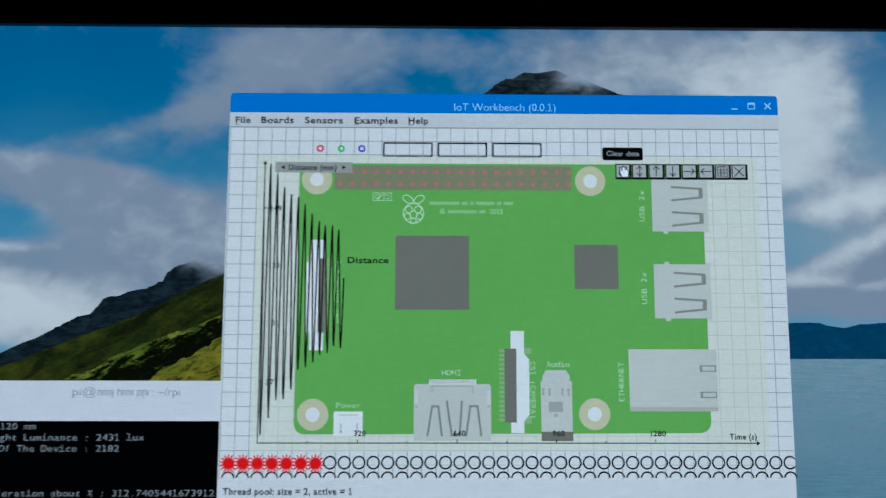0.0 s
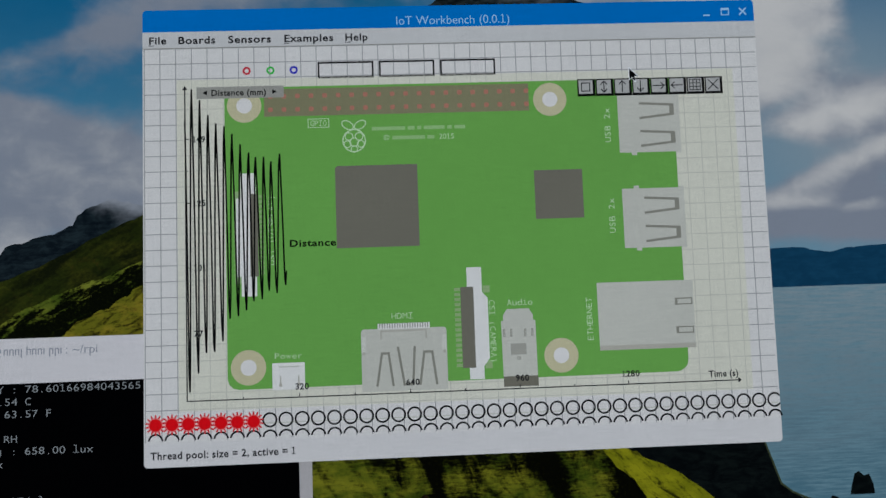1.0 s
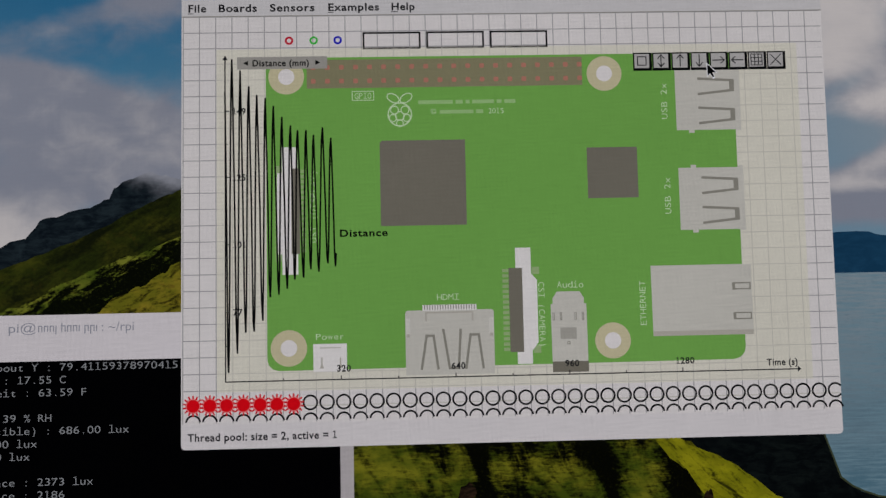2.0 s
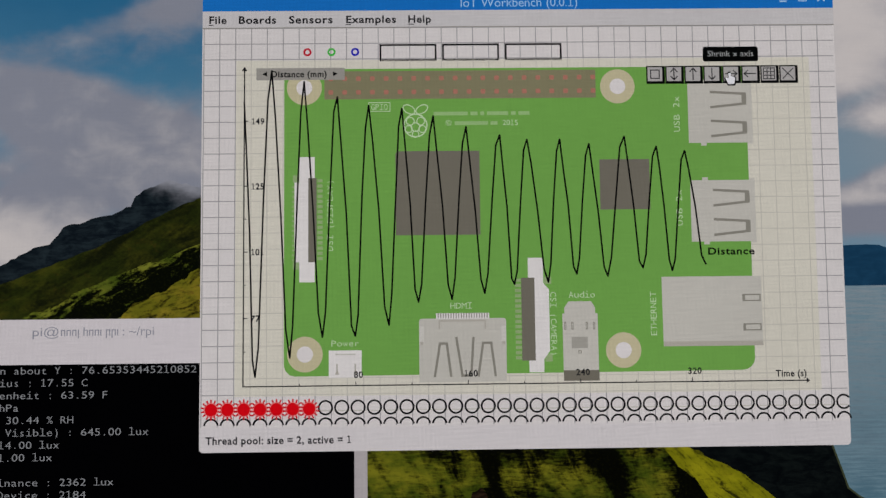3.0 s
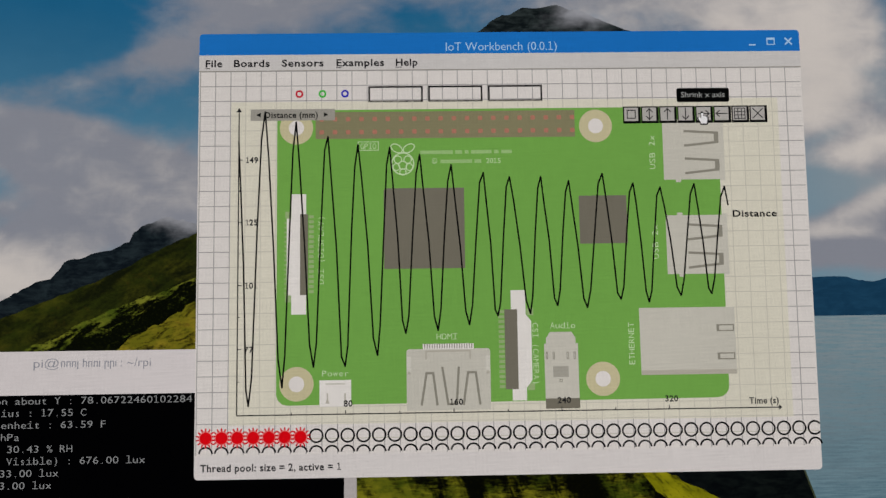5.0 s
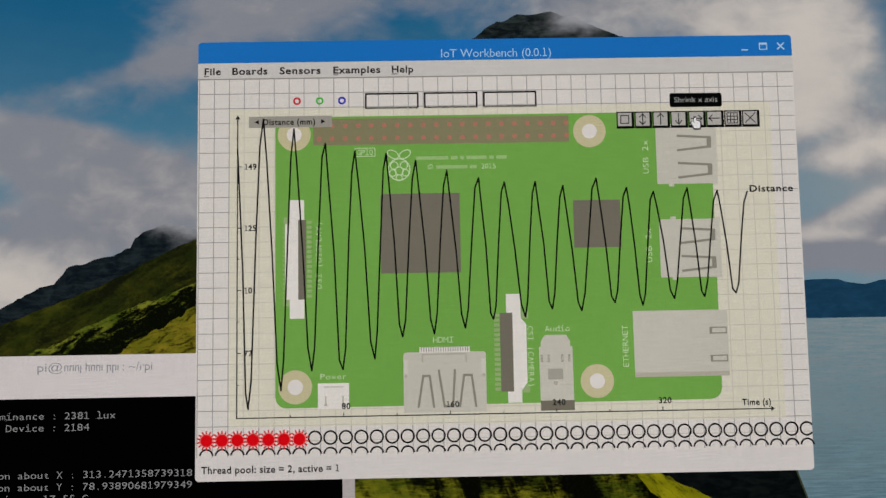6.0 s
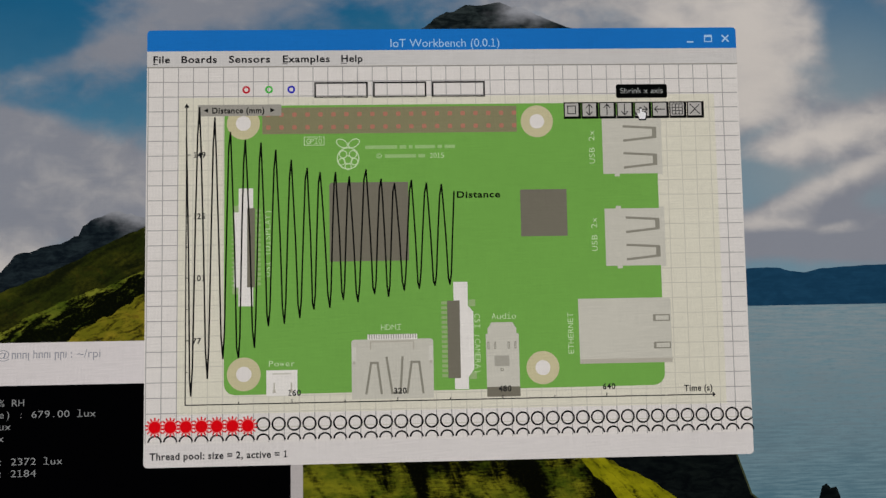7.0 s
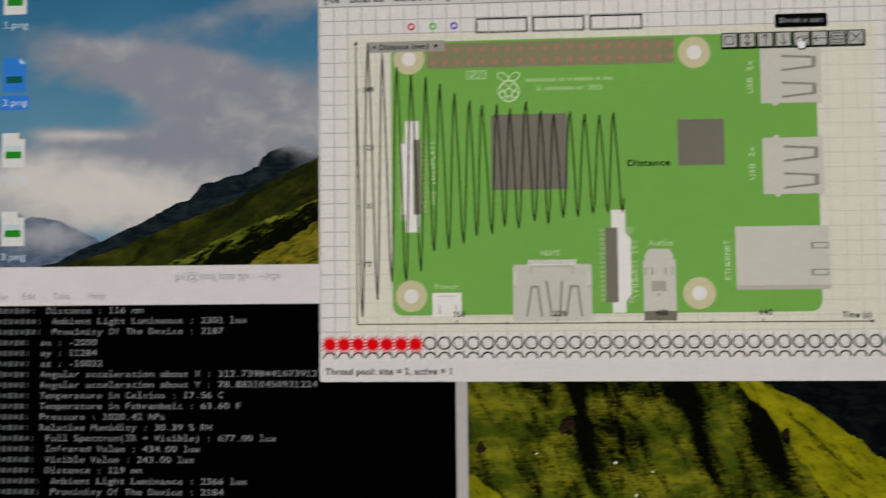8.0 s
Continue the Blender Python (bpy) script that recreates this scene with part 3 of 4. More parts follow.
def terminal():
    t = thing("terminal_window", "terminal window with light title bar and scrolling grey text", "window")
    make("text_area", TERM_BLACK, t, rect, TL, 420, 188, TB, 7, label="black text area")
    make("scrollbar", SCROLL, t, rect, 188, 420, TR, TB, 7, label="pale scrollbar")
    make("title_bar", TERM_TITLE, t, round_rect, TL, TT, TR, 394, 4, 9, (1, 0, 0, 1), label="pale grey title bar")
    make("menu_bar", TERM_TITLE, t, rect, TL, 394, TR, 420, 9, label="pale grey menu bar")
    write("title", "pi@", -209, 385, 11, TERM_INK, t, 10, width=34)
    bm = bmesh.new()
    for k, tall in enumerate((0, 0, 0, -1, 1, 0, 0, 0, -2, -1, 0)):
        u = -173 + 6.9 * k
        rect(bm, u, 377.5 - (3 if tall == 1 else 0), u + 1.3, 385 + (3 if tall < 0 else 0), 10)
        if k not in (3, 7, 10):
            rect(bm, u + 1.3, 377.5, u + 5.2, 378.7, 10)
            rect(bm, u + 4.0, 378.7, u + 5.2, 385, 10)
    part("title_bar_writing", bm, TERM_INK, t, "thin grey unlettered title writing")
    write("title", ": ~/rpi", -98, 385, 11, TERM_INK, t, 10, width=40)
    for word, u in (("File", -473), ("Edit", -434), ("Tabs", -388), ("Help", -336)):
        write("menu_word", word, u, 411, 9.5, TERM_INK, t, 10)
    lines = []
    for g in range(244):
        if not any(0 <= g - top <= 18 for _, top in SCROLL_ROWS):
            continue
        indent, words = sensor_lines(g // 15)[g % 15]
        row = write("text_line", words, 0, 0, 9.0, TERM_TEXT, t, 0, pitch=CHAR, origin=True)
        bm = bmesh.new()
        left = PX(-478) - PX(-406.0 + (indent - 6) * CHAR)
        cells = [(k, 3.4, 4.0, 4.4 + 1.4 * ((k * 7 + g) % 3) / 2, 6.2 + (k * 5 + g) % 3) for k in range(indent)]
        cells += [(indent, 3.4, 1.6, 1.8, 2.0), (indent, 3.4, 5.8, 1.8, 2.0)]
        for k, du, dv, wide, tall in cells:
            bmesh.ops.create_grid(bm, x_segments=1, y_segments=1, size=0.5, matrix=Matrix.LocRotScale((left + (k * CHAR + du) * S, 0, dv * S), Euler((radians(90), 0, 0)), (wide * S, tall * S, 1)))
        part("sensor_code", bm, TERM_DIM, row)
        lines.append((g, row, -406.0 + (indent - 6) * CHAR))
    return lines


# ---- the workbench window ----
def workbench():
    w = thing("workbench_window", "white application window with blue title bar and squared canvas", "window")
    make("title_bar", BLUE, w, round_rect, -2, -51.5, 802, -22.5, 5, 12, (1, 0, 0, 1), label="bright blue title bar")
    make("menu_bar", MENU, w, rect, -2, -22.5, 802, 0, 12, label="light grey menu bar")
    canvas = make("canvas", WHITE, w, rect, -2, 0, 802, 500, 12, label="white canvas ruled in squares")
    make("status_bar", STATUS, w, round_rect, -2, 500, 802, 529.5, 5, 12, (0, 1, 1, 0), label="light grey status bar")
    for k in range(40):
        make("grid_line", LINE_GREY, canvas, rect, 20 * k - 0.55, 0, 20 * k + 0.55, 499, 13)
    for k in range(25):
        make("grid_line", LINE_GREY if k < 24 else CREAM_LINE, canvas, rect, 0, 20 * k - 0.55, 800, 20 * k + 0.55, 13)
    write("title", "IoT Workbench (0.0.1)", 324, -26.5, 11.5, TITLE_INK, w, 13, width=151)
    make("minimise_button", TITLE_INK, w, rect, 733.5, -32.3, 742.5, -30.4, 13)
    bm = bmesh.new()
    frame_lines(bm, 757.5, -41, 768.5, -31, 1.3, 13)
    rect(bm, 757.5, -41, 768.5, -38, 14)
    part("maximise_button", bm, TITLE_INK, w)
    bm = bmesh.new()
    strokes(bm, [(783, -40), (791, -32)], 2, 13)
    strokes(bm, [(791, -40), (783, -32)], 2, 13)
    part("close_button", bm, TITLE_INK, w)
    for word, u, wide in (("File", 5.7, 23.5), ("Boards", 43, 49), ("Sensors", 107, 56.5), ("Examples", 178.8, 65), ("Help", 257.7, 30.5)):
        write("menu_word", word, u, -6.5, 9.4, DULL_INK, w, 13, 1, width=wide)
    make("underline", DULL_INK, w, rect, 5.7, -5, 12, -4, 13)
    make("underline", DULL_INK, w, rect, 178.8, -5, 186, -4, 13)
    make("underline", DULL_INK, w, rect, 257.7, -5, 266, -4, 13)
    make("edge", PORT_DARK, w, rect, -2, -1.2, 802, 0, 13)
    write("status", "Thread pool: size = 2, active = 1", 6, 519.5, 9.0, DULL_INK, w, 13, 1, width=179)
    for u, m in ((130.5, LED_RED), (161, LED_GREEN), (190.8, LED_BLUE)):
        make("indicator", m, w, arc, u, 31, 4.0, 2.5, 14)
    for u in (221.7, 301, 380.6):
        make("text_field", INK, w, frame_lines, u, 21.3, u + 72.2, 43.2, 2.3, 14)
    for k in range(40):
        u = 12.4 + 20.06 * k
        n, a1 = (24, 360) if k < 39 else (20, 325)
        if k < 7:
            sun = make("sun_lamp", RED, w, disc, u, 477.6, 7.9, 15, 20, label="red lit lamp symbol with rays")
            make("glow", SUN_PINK, sun, disc, u, 477.6, 9.6, 14.4, 20)
            bm = bmesh.new()
            for j in range(14):
                a = 2 * math.pi * (j + 0.5) / 14
                stroke(bm, (u + 8.4 * math.cos(a), 477.6 + 8.4 * math.sin(a)), (u + 12.6 * math.cos(a), 477.6 + 12.6 * math.sin(a)), 1.9, 14.8)
            part("ray", bm, RAY, sun, "dark red rays")
        else:
            make("ring_lamp", INK, w, arc, u, 476.3, 8.3, 2.3, 14, 35 if k == 39 else 0, a1, n)
        make("half_ring_lamp", INK, w, arc, u, 497.4, 8.3, 2.3, 14, 4, 176, 14)
    return w


def board():
    b = thing("circuit_board_drawing", "flat green drawing of a circuit board with grey ports", "drawing")
    bm = bmesh.new()
    pts = [(101.5, 53), (101.5, 424)] + [(101.5 + 14 * (1 - math.cos(radians(a))), 424 + 14 * math.sin(radians(a))) for a in (30, 60, 90)]
    pts += [(670 + 16 * math.sin(radians(a)), 421 + 15 * math.cos(radians(a))) for a in (0, 22, 45, 67, 90)] + [(686, 53)]
    slab(bm, pts, 16)
    part("board", bm, GREEN, b, "grass-green board")
    header = make("pin_header", HEADER, b, rect, 152, 56, 495, 92, 17, label="brown pin header")
    for k in range(20):
        for v in (65.6, 83):
            make("pin", PIN, header, round_rect, 157.1 + k * 17.45, v - 2.9, 163.1 + k * 17.45, v + 2.9, 1.6, 18)
    for u, v in ((126.8, 77), (522.6, 77.8), (127.6, 411), (522.4, 410)):
        hole = make("hole_ring", RING, b, disc, u, v, 22, 17, 32, label="cream ring")
        make("hole", HOLE, hole, disc, u, v, 10, 18)
    bm = bmesh.new()
    slab(bm, [(241, 161), (241, 264.5), (346.6, 264.5), (346.6, 158.5), (244, 158.5)], 17)
    part("large_chip", bm, CHIP, b, "dark grey square chip")
    make("small_chip", CHIP, b, rect, 497.5, 171, 560.5, 234.5, 17, label="dark grey square chip")
    for v in (73.5, 198.5):
        usb = make("double_socket", PORT, b, rect, 611.5, v, 690.2, v + 77.5, 17, label="pale grey double socket")
        make("tab", PORT, usb, rect, 627, v - 3.5, 634, v + 81, 17.4)
        make("flange", PORT, usb, rect, 686, v - 2, 693, v + 79, 17.2)
        for k in (0, 37):
            bm = bmesh.new()
            strokes(bm, [(641.5, v + 12.5 + k), (684, v + 15 + k)], 3.2, 18)
            strokes(bm, [(641.5, v + 32 + k), (684, v + 27.5 + k)], 3.2, 18)
            rect(bm, 680, v + 14 + k, 686, v + 28.5 + k, 18.5)
            part("spring", bm, PORT_DARK, usb)
    bm = bmesh.new()
    slab(bm, [(572, 319.5), (572.5, 406), (697, 406), (697, 319.5)], 17)
    eth = part("network_socket", bm, PORT, b, "large pale grey socket")
    make("rim", RIM, eth, rect, 572.5, 400, 697, 406, 17.5)
    for v in (342, 378.5):
        make("pin", PORT_DARK, eth, frame_lines, 672.5, v, 695.5, v + 9, 1.6, 18)
        make("pin_root", PORT_DARK, eth, rect, 672.5, v, 676, v + 9, 18.4)
    dsi = make("display_connector", PORT_LIGHT, b, rect, 120.5, 165, 139.8, 322, 17, label="white ribbon connector")
    make("clip", PORT_LIGHT, dsi, rect, 114.5, 197, 121, 297, 17.2)
    make("latch", CHIP, dsi, rect, 131.8, 191.5, 142.2, 297, 18)
    for k in range(16):
        make("contact", CONTACT, dsi, rect, 143.2, 193 + 6.5 * k, 149.5, 197 + 6.5 * k, 17)
        make("contact", CONTACT, dsi, rect, 111.5, 201.5 + 6.1 * k, 114.5, 204 + 6.1 * k, 17)
    for v in (188, 297):
        make("foot", CONTACT, dsi, rect, 112.5, v, 120.5, v + 9, 16.7)
    bm = bmesh.new()
    slab(bm, [(405, 294.2), (405, 436), (423.5, 436), (423.5, 420), (431, 410), (431, 334), (424, 326), (424, 294.2)], 17)
    csi = part("camera_connector", bm, PORT_LIGHT, b, "white ribbon connector")
    make("latch", CHIP, csi, rect, 396.3, 319, 413, 421.5, 18)
    for k in range(16):
        make("contact", CONTACT, csi, rect, 388.5, 320 + 6.4 * k, 396, 324 + 6.4 * k, 17)
    for v in (318, 414):
        make("foot", CONTACT, csi, rect, 425, v, 434, v + 9, 16.6)
    power = make("power_socket", PORT_LIGHT, b, rect, 157, 408.5, 197.5, 440, 17, label="white power socket")
    bm = bmesh.new()
    slab(bm, [(157, 406.5), (165, 410.5), (190, 410.5), (197.5, 406.5), (197.5, 408.5), (157, 408.5)][::-1], 17.2)
    part("flange", bm, PORT_LIGHT, power)
    make("seam", PORT, power, rect, 165, 410.5, 190, 412.2, 17.6)
    for u in (165.5, 188):
        bm = bmesh.new()
        slab(bm, [(u + 0.8, 423), (u + 0.8, 431), (u - 0.8, 436), (u + 4.2, 436), (u + 2.6, 431), (u + 2.6, 423)], 18)
        part("pin", bm, RIM, power)
    bm = bmesh.new()
    round_rect(bm, 268.8, 368.5, 377, 446.5, 4, 17, (1, 0, 0, 1))
    hd = part("video_socket", bm, PORT, b, "pale grey video socket")
    make("comb", PORT_LIGHT, hd, rect, 290, 362, 356, 369, 17.2)
    for k in range(20):
        make("tooth", PORT_DARK, hd, rect, 292 + 3.2 * k, 362, 293.2 + 3.2 * k, 368, 18)
    bm = bmesh.new()
    strokes(bm, [(294, 381), (294, 371.5), (351, 371.5), (351, 381)], 2, 18)
    part("seam", bm, RIM, hd)
    for u in (269.2, 370.8):
        make("side_wall", PORT_EDGE, hd, rect, u, 378, u + 5.6, 398, 17.5)
        make("side_step", RIM, hd, rect, u + 1, 397, u + 4.6, 401, 17.8)
    for pts in ([(288, 439), (294.5, 399.5), (303, 399.5), (308, 439)], [(315, 393), (322, 439), (333, 439), (336, 393)], [(342, 439), (348, 399), (358, 399), (363, 439)]):
        bm = bmesh.new()
        strokes(bm, pts, 3.0, 18)
        part("spring", bm, PORT_DARK, hd)
    bm = bmesh.new()
    slab(bm, [(447, 364), (447.5, 434), (491.3, 434), (491, 364), (488, 364), (488, 357), (483, 349), (455, 349), (449.5, 357), (449.5, 364)], 17)
    audio = part("audio_socket", bm, PORT, b, "pale grey audio socket")
    make("mouth", CHIP, audio, rect, 447.5, 434, 491.8, 447, 17.3)
    make("panel", PANEL, audio, rect, 458, 393, 478, 407, 18)
    make("dimple", PORT_DARK, audio, frame_lines, 466, 409.5, 470, 413.5, 1, 18)
    for u in (449, 458, 476, 485):
        make("slot", PORT_DARK, audio, frame_lines, u, 374.5, u + 2.6, 384, 0.9, 18)
    words = (("Power", 159.6, 401.5, 7.5, 36, 0), ("HDMI", 307.5, 356.5, 7.6, 28, 0), ("Audio", 455, 344.5, 8.2, 33.5, 0),
             ("ETHERNET", 564.5, 393, 7.6, 55.5, 1), ("USB 2x", 600.5, 137, 7.8, 46, 1), ("USB 2x", 600.5, 256, 7.8, 46, 1),
             ("DSI (DISPLAY)", 162.5, 283.5, 7.4, 90, 1), ("CSI (CAMERA)", 432.4, 336.5, 7.4, 80, -1), ("GPIO", 210.5, 105.8, 7.4, 21.5, 0))
    for s, u, v, h, wide, turn in words:
        write("board_word", s, u, v, h, BOARD_INK, b, 19, pitch=wide / len(s), turn=turn)
    make("word_frame", BOARD_INK, b, frame_lines, 207.5, 96, 235, 108, 0.9, 19)
    bm = bmesh.new()
    bars(bm, 289.5, 113.4, (43, 9, 5, 27, 6, 14), 4.6, 19, 3.4)
    part("maker_line", bm, MAKER_INK, b)
    write("mark", "\u00a9", 304.5, 126.5, 7, BOARD_INK, b, 19)
    make("maker_line", MAKER_INK, b, bars, 316, 125.8, (42, 9), 4.6, 19)
    write("year", "2015", 376, 126.4, 6.8, BOARD_INK, b, 19, width=20)
    bm = bmesh.new()
    arc(bm, 266.5, 126, 14.5, 1.6, 19, n=20)
    for u, v, r in ((260, 120.5, 5), (273, 120.5, 5), (266.5, 128, 5.5), (258, 130.5, 4.5), (275, 130.5, 4.5), (266.5, 137, 4.2)):
        arc(bm, u, v, r, 1.3, 19.3, n=12)
    for s in (-1, 1):
        for k in range(12):
            a, c = (2 * math.pi * j / 12 for j in (k, k + 1))
            strokes(bm, [(266.5 + s * (8 + 7.5 * math.cos(q)), 105.5 + 5.5 * math.sin(q) + 2.5 * math.cos(q) * -1) for q in (a, c)], 1.3, 19.6)
    part("emblem", bm, BOARD_INK, b, "pale round emblem in outline")
    return b


# ---- the chart ----
AX, AY = 51.6, 449.6                # the chart's origin
STRETCH = {"far": 0.25, "mid": 0.5, "near": 1.0}
SPELLS = [(0.0, "far"), (2.3, "mid"), (2.9, "near"), (6.56, "mid")]
PEAKS = [55, 69, 89, 100, 104, 114, 128, 139, 145, 145, 151, 142, 155, 161, 157, 161, 163, 160, 163, 161]
PEAK_LAG = [-1, -0.5, 1, 0, 1.5, 0.5, 1.5, 3.5, -2.5, -1.5, -5, -0.5, -0.5, -5, 0, 0, 0, -2, 0, 0]
DIP_LAG = [0, 2.5, 2.5, 3, 4.5, 1, 2.5, 3, 0, 2, -2.5, -4, 0, -3.5, -1.5, -1.5, 0, 0, 0, 0]
DIPS = [438, 415, 390, 389, 376, 348, 345, 338, 327, 325, 315, 318, 308, 312, 304, 302, 298, 297, 297, 298]


def readings():
    """The swings of the measured distance, widest at first, as points of the chart at its widest stretch."""
    dice = random.Random(7)
    turns = [(AX, 95)]
    for k, (hi, lo) in enumerate(zip(PEAKS, DIPS)):
        turns += [(66.5 + 40.2 * k + DIP_LAG[k], lo), (87 + 40.25 * k + PEAK_LAG[k], hi)]
    pts = []
    for (u0, v0), (u1, v1) in zip(turns, turns[1:]):
        for s, bend in ((0.0, 0.0), (0.2, 0.12), (0.5, 0.58), (0.76, 0.91)) if v1 < v0 else ((0.0, 0.0), (0.2, 0.19), (0.5, 0.50), (0.78, 0.93)):
            jig = dice.uniform(-0.03, 0.03) if s else 0.0
            pts.append((u0 + (u1 - u0) * s, v0 + (v1 - v0) * (bend + jig)))
    return pts + [turns[-1]]


def pen(t):
    return 520.0 + 36.2 * t - 0.2 * t * t


def drawn_at(x):
    """When the wave's end comes to x."""
    return (36.2 - math.sqrt(max(0.0, 36.2 ** 2 - 0.8 * (x - 520.0)))) / 0.4


def chart():
    c = thing("line_chart", "chart of a fading black wave with axes over the board", "chart")
    bm = bmesh.new()
    rect(bm, 41, 41.5, 768, 462, 14)
    sheet = part("sheet", bm, CREAM, c, "faint cream tinted sheet")
    for k in range(3, 39):
        make("grid_line", CREAM_LINE, sheet, rect, 20 * k - 0.5, 41.5, 20 * k + 0.5, 462, 15)
    for k in range(3, 24):
        make("grid_line", CREAM_LINE, sheet, rect, 41, 20 * k - 0.5, 768, 20 * k + 0.5, 15)
    make("axis", DULL_INK, c, rect, AX - 0.8, 50, AX + 0.8, AY, 20)
    make("axis", DULL_INK, c, rect, AX - 0.8, AY - 0.7, 750, AY + 0.7, 20)
    for pts in ([(AX - 3.5, 55), (AX, 49.5), (AX + 3.5, 55)], [(749, AY - 3.5), (753.5, AY), (749, AY + 3.5)]):
        bm = bmesh.new()
        slab(bm, pts, 20.3)
        part("arrow_head", bm, DULL_INK, c)
    for k in range(1, 9):
        make("tick", DULL_INK, c, rect, AX + 69.4 * k - 0.6, AY - (5 if k % 2 == 0 else 3), AX + 69.4 * k + 0.6, AY, 20.3)
    for k, word in enumerate(("149", "125", "101", "77")):
        v = 119 + 82.3 * k
        make("tick", DULL_INK, c, rect, AX, v - 0.6, AX + 5, v + 0.6, 20.3)
        make("tick", DULL_INK, c, rect, AX, v + 40.6, AX + 3, v + 41.7, 20.3)
        write("number", word, 60.5, v + 4, 7.6, DULL_INK, c, 21, 1, width=17 if k < 3 else 12)
    write("axis_title", "Time (s)", 711, 444.5, 8, DULL_INK, c, 21, 1, width=39)
    return c


def drop_down():
    d = thing("drop_down_list", "grey drop-down list that picks the distance chart", "button")
    make("face", DROP, d, rect, 66.6, 51.6, 177.6, 67, 22)
    write("word", "Distance (mm)", 85, 63.2, 7.8, INK, d, 23, 1, width=71)
    for pts in ([(74, 59.3), (80, 56.3), (80, 62.3)], [(163, 56.3), (163, 62.3), (169, 59.3)]):
        bm = bmesh.new()
        slab(bm, pts, 23)
        part("arrow", bm, INK, d)


def tool_buttons():
    for k in range(8):
        u, v = 560.0 + 24.22 * k, 52.6
        b = thing("tool_button", "square grey chart button with black symbol", "button", "chart buttons")
        # black plate, wider at right and below: border plus the button's painted shadow
        make("frame", INK, b, rect, u - 0.4, v - 0.4, u + 23.2, v + 22.6, 22)
        make("face", BUTTON, b, rect, u + 1.3, v + 1.3, u + 19.8, v + 19.2, 23)
        m, n = u + 10.5, v + 10.2
        bm = bmesh.new()
        if k == 0:
            frame_lines(bm, m - 6, n - 6, m + 6, n + 6, 1.3, 24)
        elif k in (1, 2, 3):
            strokes(bm, [(m, n - 7), (m, n + 7)], 1.3, 24)
            if k != 3:
                strokes(bm, [(m - 4, n - 3), (m, n - 7.5), (m + 4, n - 3)], 1.3, 24.4)
            if k != 2:
                strokes(bm, [(m - 4, n + 3), (m, n + 7.5), (m + 4, n + 3)], 1.3, 24.4)
        elif k in (4, 5):
            s = 1 if k == 4 else -1
            strokes(bm, [(m - 7, n), (m + 7, n)], 1.3, 24)
            strokes(bm, [(m + 3 * s, n - 4), (m + 7.5 * s, n), (m + 3 * s, n + 4)], 1.3, 24.4)
        elif k == 6:
            for q in (-7, -2.3, 2.3, 7):
                strokes(bm, [(m + q, n - 7), (m + q, n + 7)], 1.1, 24)
                strokes(bm, [(m - 7, n + q), (m + 7, n + q)], 1.1, 24.4)
        else:
            strokes(bm, [(m - 6.5, n - 6.5), (m + 6.5, n + 6.5)], 1.2, 24)
            strokes(bm, [(m - 6.5, n + 6.5), (m + 6.5, n - 6.5)], 1.2, 24.4)
        part("symbol", bm, DULL_INK, b)


def place(u, v, layer):
    return pose(PX(u), -layer * D, PZ(v))


def away(u, v):
    return pose(PX(u), INSIDE, PZ(v))


def bar_at(a, b, layer):
    """The pose of a bar that lies from a to b."""
    slant = math.degrees(math.atan2(a[1] - b[1], b[0] - a[0]))
    return pose(PX((a[0] + b[0]) / 2), -layer * D, PZ((a[1] + b[1]) / 2), 0, -slant, 0)


STEP = 1 / 30


def steps(ob, rows):
    """Rows that hold until the next: each move takes a thirtieth of a second."""
    rows = [(round(t * FPS) / FPS, m) for t, m in rows]
    out = [rows[0]]
    for (t, m), (_, old) in zip(rows[1:], rows):
        if t - STEP > out[-1][0] + 0.01:
            out.append((t - STEP, old))
        out.append((t, m))
    if out[-1][0] < 8.0:
        out.append((8.0, out[-1][1]))
    walk(ob, out)


def wave_bars(c):
    """The wave in straight bars, each from one reading to the next."""
    pts = readings()
    bars_made = []
    for a, b in zip(pts, pts[1:]):
        if a[0] > pen(8.0):
            break
        length = (math.hypot(b[0] - a[0], b[1] - a[1]) + 1.0) * S
        bm = bmesh.new()
        box(bm, (-length / 2, -0.3 * D, -1.05 * S), (length / 2, 0.3 * D, 1.05 * S))
        bars_made.append((a, b, part("wave_stroke", bm, INK, c)))
    return bars_made


def stretch(p, spell):
    return AX + (p[0] - AX) * STRETCH[spell], p[1]


def spell_at(t):
    return [s for t0, s in SPELLS if t0 <= t + 1e-6][-1]


def level(x, pts):
    for a, b in zip(pts, pts[1:]):
        if a[0] <= x <= b[0]:
            return a[1] + (b[1] - a[1]) * (x - a[0]) / (b[0] - a[0])
    return pts[-1][1]


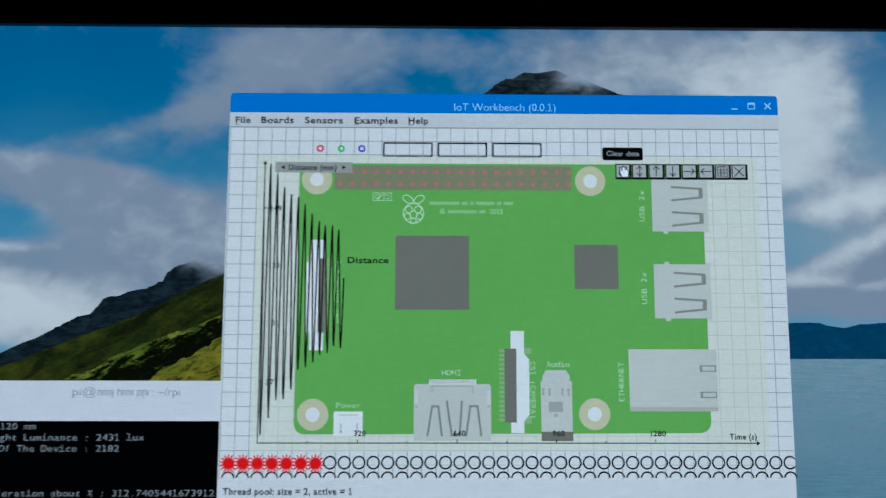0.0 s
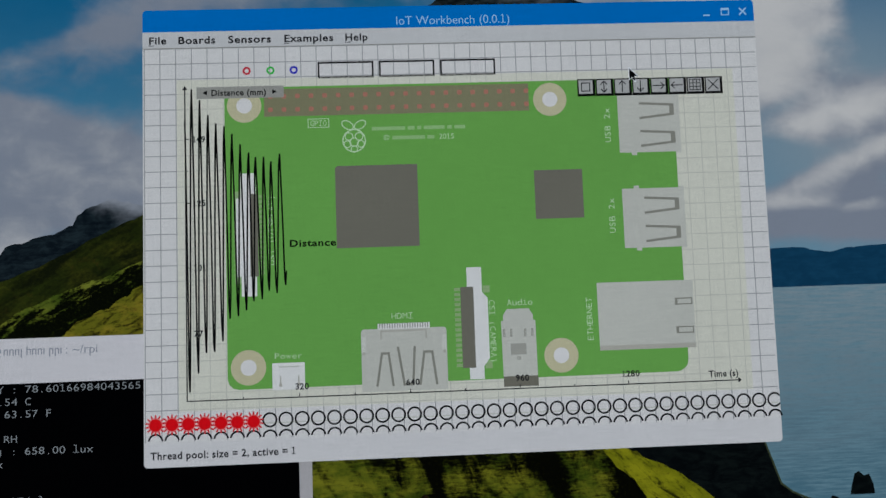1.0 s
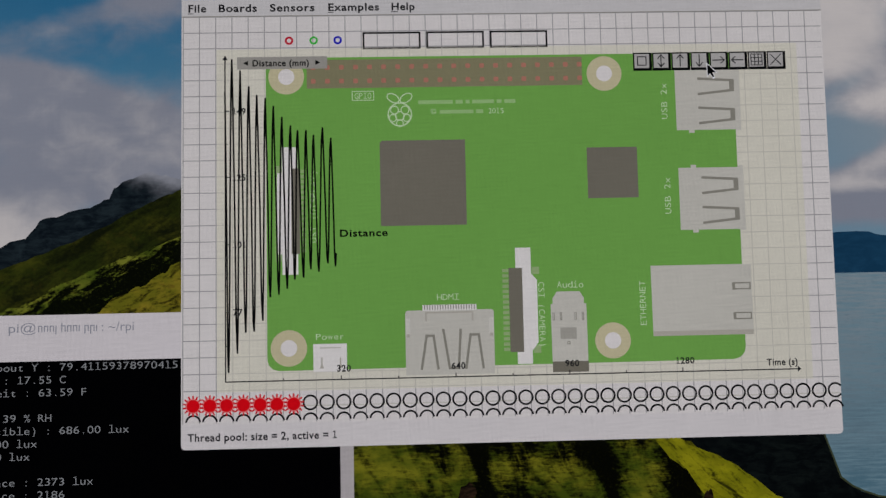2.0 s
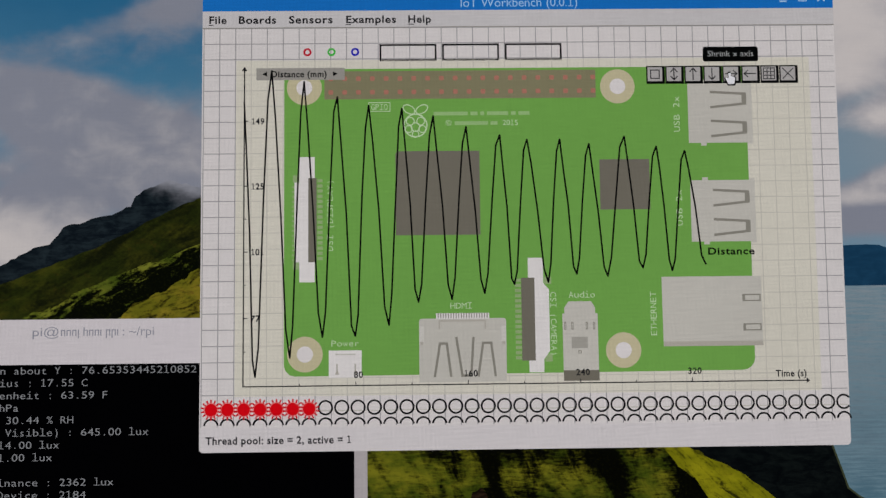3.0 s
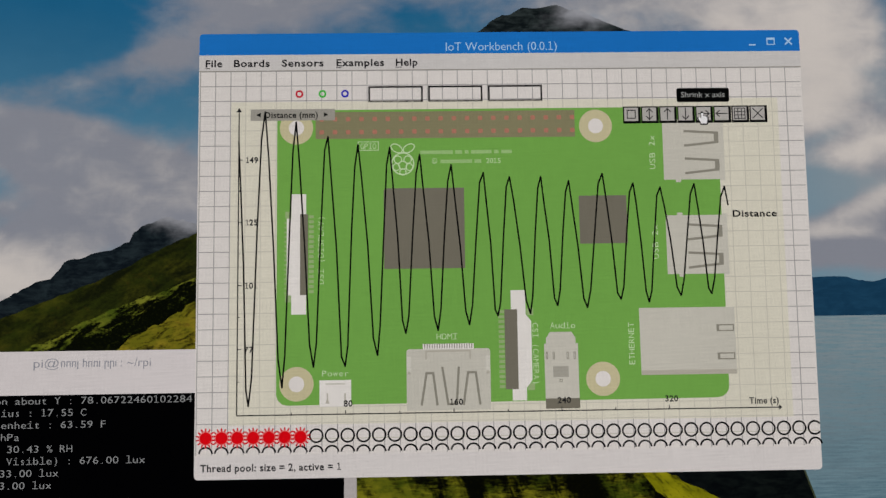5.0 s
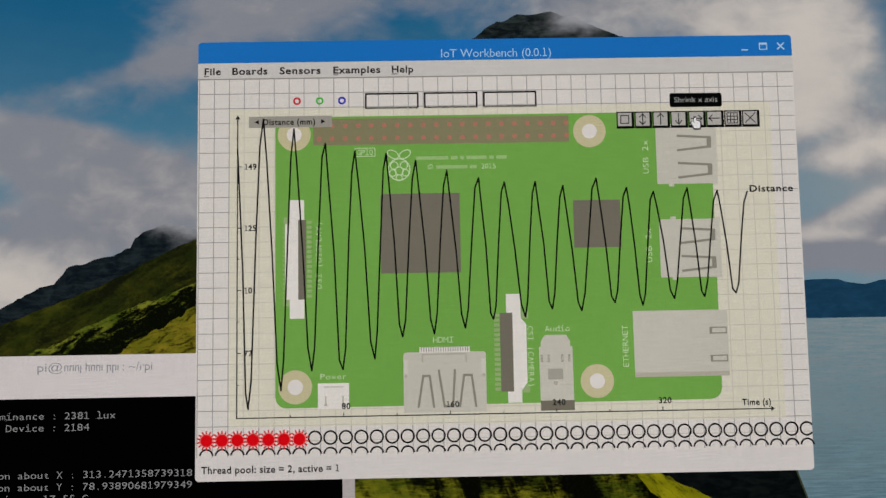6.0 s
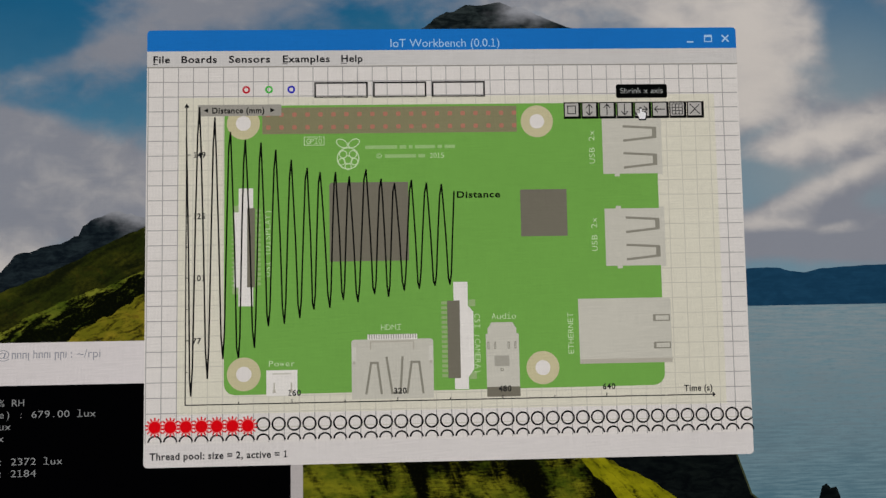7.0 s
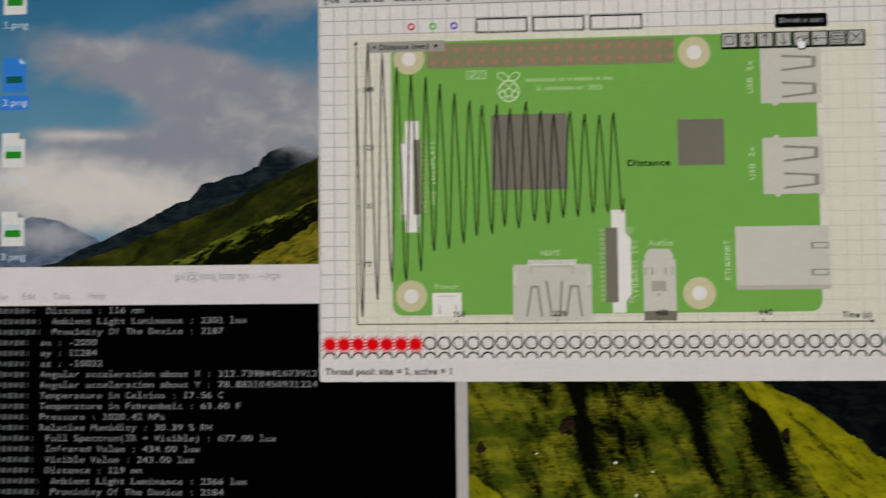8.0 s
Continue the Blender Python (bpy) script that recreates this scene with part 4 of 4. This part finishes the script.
def popups():
    tips = []
    for words, u0, u1, spells in (("Clear data", 541, 600, [(0.0, 1), (0.6, 0)]), ("Expand y axis", 606, 680, [(0.0, 0), (1.45, 1), (1.57, 0)]),
                                  ("Shrink x axis", 632, 702.5, [(0.0, 0), (2.7, 1)])):
        tip = thing("tooltip", f"black tooltip that reads {words}", "tooltip", "tooltips")
        make("plate", INK, tip, round_rect, u0, 28, u1, 47, 3, 26)
        write("words", words, u0 + 5.5, 40.5, 7.4, TIP_INK, tip, 27, 0, width=u1 - u0 - 11)
        tips.append((tip, spells))
    arrow = thing("arrow_pointer", "small black arrow pointer over the chart buttons", "pointer")
    outline = [(0, 0), (0, 15), (3.6, 11.8), (6, 17), (8.4, 16), (6.1, 10.8), (10.8, 10.8)]
    for name, m, k, layer in (("edge", POINTER_INK, 1.25, 28), ("body", INK, 1.0, 29)):
        bm = bmesh.new()
        slab(bm, [(U0 + (u - 3.5) * k + 3.5, V1 + (v - 9) * k + 9) for u, v in outline], layer)
        ob = part(name, bm, m, arrow)
        ob.matrix_basis = pose(0, 0, -ZB)
    link = thing("link_pointer", "small white pointing-glove pointer over the chart buttons", "pointer")
    glove = [(-1.6, 0), (-1.6, 8), (-5, 6.4), (-6.4, 8), (-2.6, 14.5), (-2.6, 16.5), (6.6, 16.5), (8, 10.5), (8, 6.5), (5, 5.4), (1.6, 4.6), (1.6, 0)]
    for name, m, k, layer in (("edge", INK, 1.1, 28), ("body", POINTER_INK, 0.86, 29)):
        bm = bmesh.new()
        slab(bm, [(U0 + (u - 1) * k + 1, V1 + (v - 8) * k + 8) for u, v in glove], layer)
        ob = part(name, bm, m, link)
        ob.matrix_basis = pose(0, 0, -ZB)
    return tips, arrow, link


room()
monitor()
wallpaper()
icons()
term_lines = terminal()
workbench()
chart_thing = chart()
board()
strokes_made = wave_bars(chart_thing)
drop_down()
tool_buttons()
tips_made, arrow_made, link_made = popups()
numbers_made = [(n, write("number", str(n), 0, 0, 7.6, DULL_INK, chart_thing, 0, 1, width=len(str(n)) * 5.9, origin=True), len(str(n)) * 5.9)
                for n in (80, 160, 240, 320, 480, 640, 960, 1280)]
label_made = thing("series_label", "bold black word Distance at the wave's moving end", "label")
letters_made, at_u = [], 0.0
for letter in "Distance":
    wide = ADVANCE[1, letter] * 60 / sum(ADVANCE[1, c] for c in "Distance")
    ob = write("letter", letter, 0, 0, 8.6, INK, label_made, 0, 1, width=wide, origin=True)
    letters_made.append((ob, at_u))
    at_u += wide

# how far the word hangs off the wave's end, by tenths of a second
LABEL_SLIP = {0: 5, 5: 18, 15: -26, 30: -13, 35: -3, 40: -43, 45: 5, 60: -6, 65: -18, 70: -5, 75: -5, 77: -26, 78: -26, 79: -26, 80: -26}


def motions():
    # the terminal's lines climb, and leave at the top
    for g, row, u in term_lines:
        rows = []
        for t, top in SCROLL_ROWS:
            r = g - top
            rows.append((t, place(u, ROW0 + PITCH_V * r, 8) if 0 <= r <= 18 else away(u, ROW0 + PITCH_V * (18 if r > 0 else 0))))
        steps(row, rows)
    # the wave is drawn on, and its time axis stretched and shrunk
    for a, b, bar in strokes_made:
        drawn = drawn_at(0.4 * a[0] + 0.6 * b[0])
        rows = []
        for t in sorted({t for t, _ in SPELLS} | ({drawn} if 0 < drawn <= 8 else set())):
            m = bar_at(stretch(a, spell_at(t)), stretch(b, spell_at(t)), 25)
            if drawn > t + 1e-6:
                m = Matrix.Translation((0, INSIDE, 0)) @ m
            rows.append((t, m))
        steps(bar, rows)
    for n, ob, wide in numbers_made:
        rows = []
        for t, s in SPELLS:
            x = 138.8 * n * STRETCH[s] / 80
            seen = abs(x / 138.8 - round(x / 138.8)) < 0.01 and 0.9 < x / 138.8 < 4.1
            u = AX + x + 3.5 - wide / 2
            rows.append((t, place(u, 440, 21) if seen else away(min(u, 1000), 440)))
        steps(ob, rows)
    pts = readings_kept
    rows = []
    for k in range(81):
        t = k / 10
        u, v = stretch((pen(t), level(pen(t), pts)), spell_at(t))
        rows.append((max(0.0, t - 0.04), place(u + 3.5, v + 3.5 + LABEL_SLIP.get(k, 0), 25.6)))
    steps(label_made, rows)
    for ob, at in letters_made:
        inside = pose(at * S, 0, 0)
        out = pose(at * S, INSIDE, 0)
        cut = [(0.0, inside)]
        over = [k / 10 for k in range(29, 66) if stretch((pen(k / 10), 0), spell_at(k / 10))[0] + 3.5 + at > 789]
        if over:
            cut += [(over[0], out), (6.56, inside)]
        steps(ob, cut)
    for tip, spells in tips_made:
        steps(tip, [(t, pose(0, 0 if on else INSIDE, 0)) for t, on in spells])
    walk(arrow_made, [(0.0, away(580, 60)), (0.4, away(584, 56)), (0.44, place(585, 55, 0)), (0.5, place(586, 54, 0)), (0.7, place(600, 46, 0)), (1.0, place(629, 39, 0)),
                      (1.3, place(637, 62, 0)), (1.5, place(641, 76, 0)), (1.7, place(644, 74, 0)), (2.2, place(656, 66, 0)), (2.24, away(656, 66)), (8.0, away(656, 66))])
    steps(link_made, [(0.0, place(571, 56, 0)), (0.4, away(571, 56)), (2.24, place(665, 61, 0))])


readings_kept = readings()
motions()
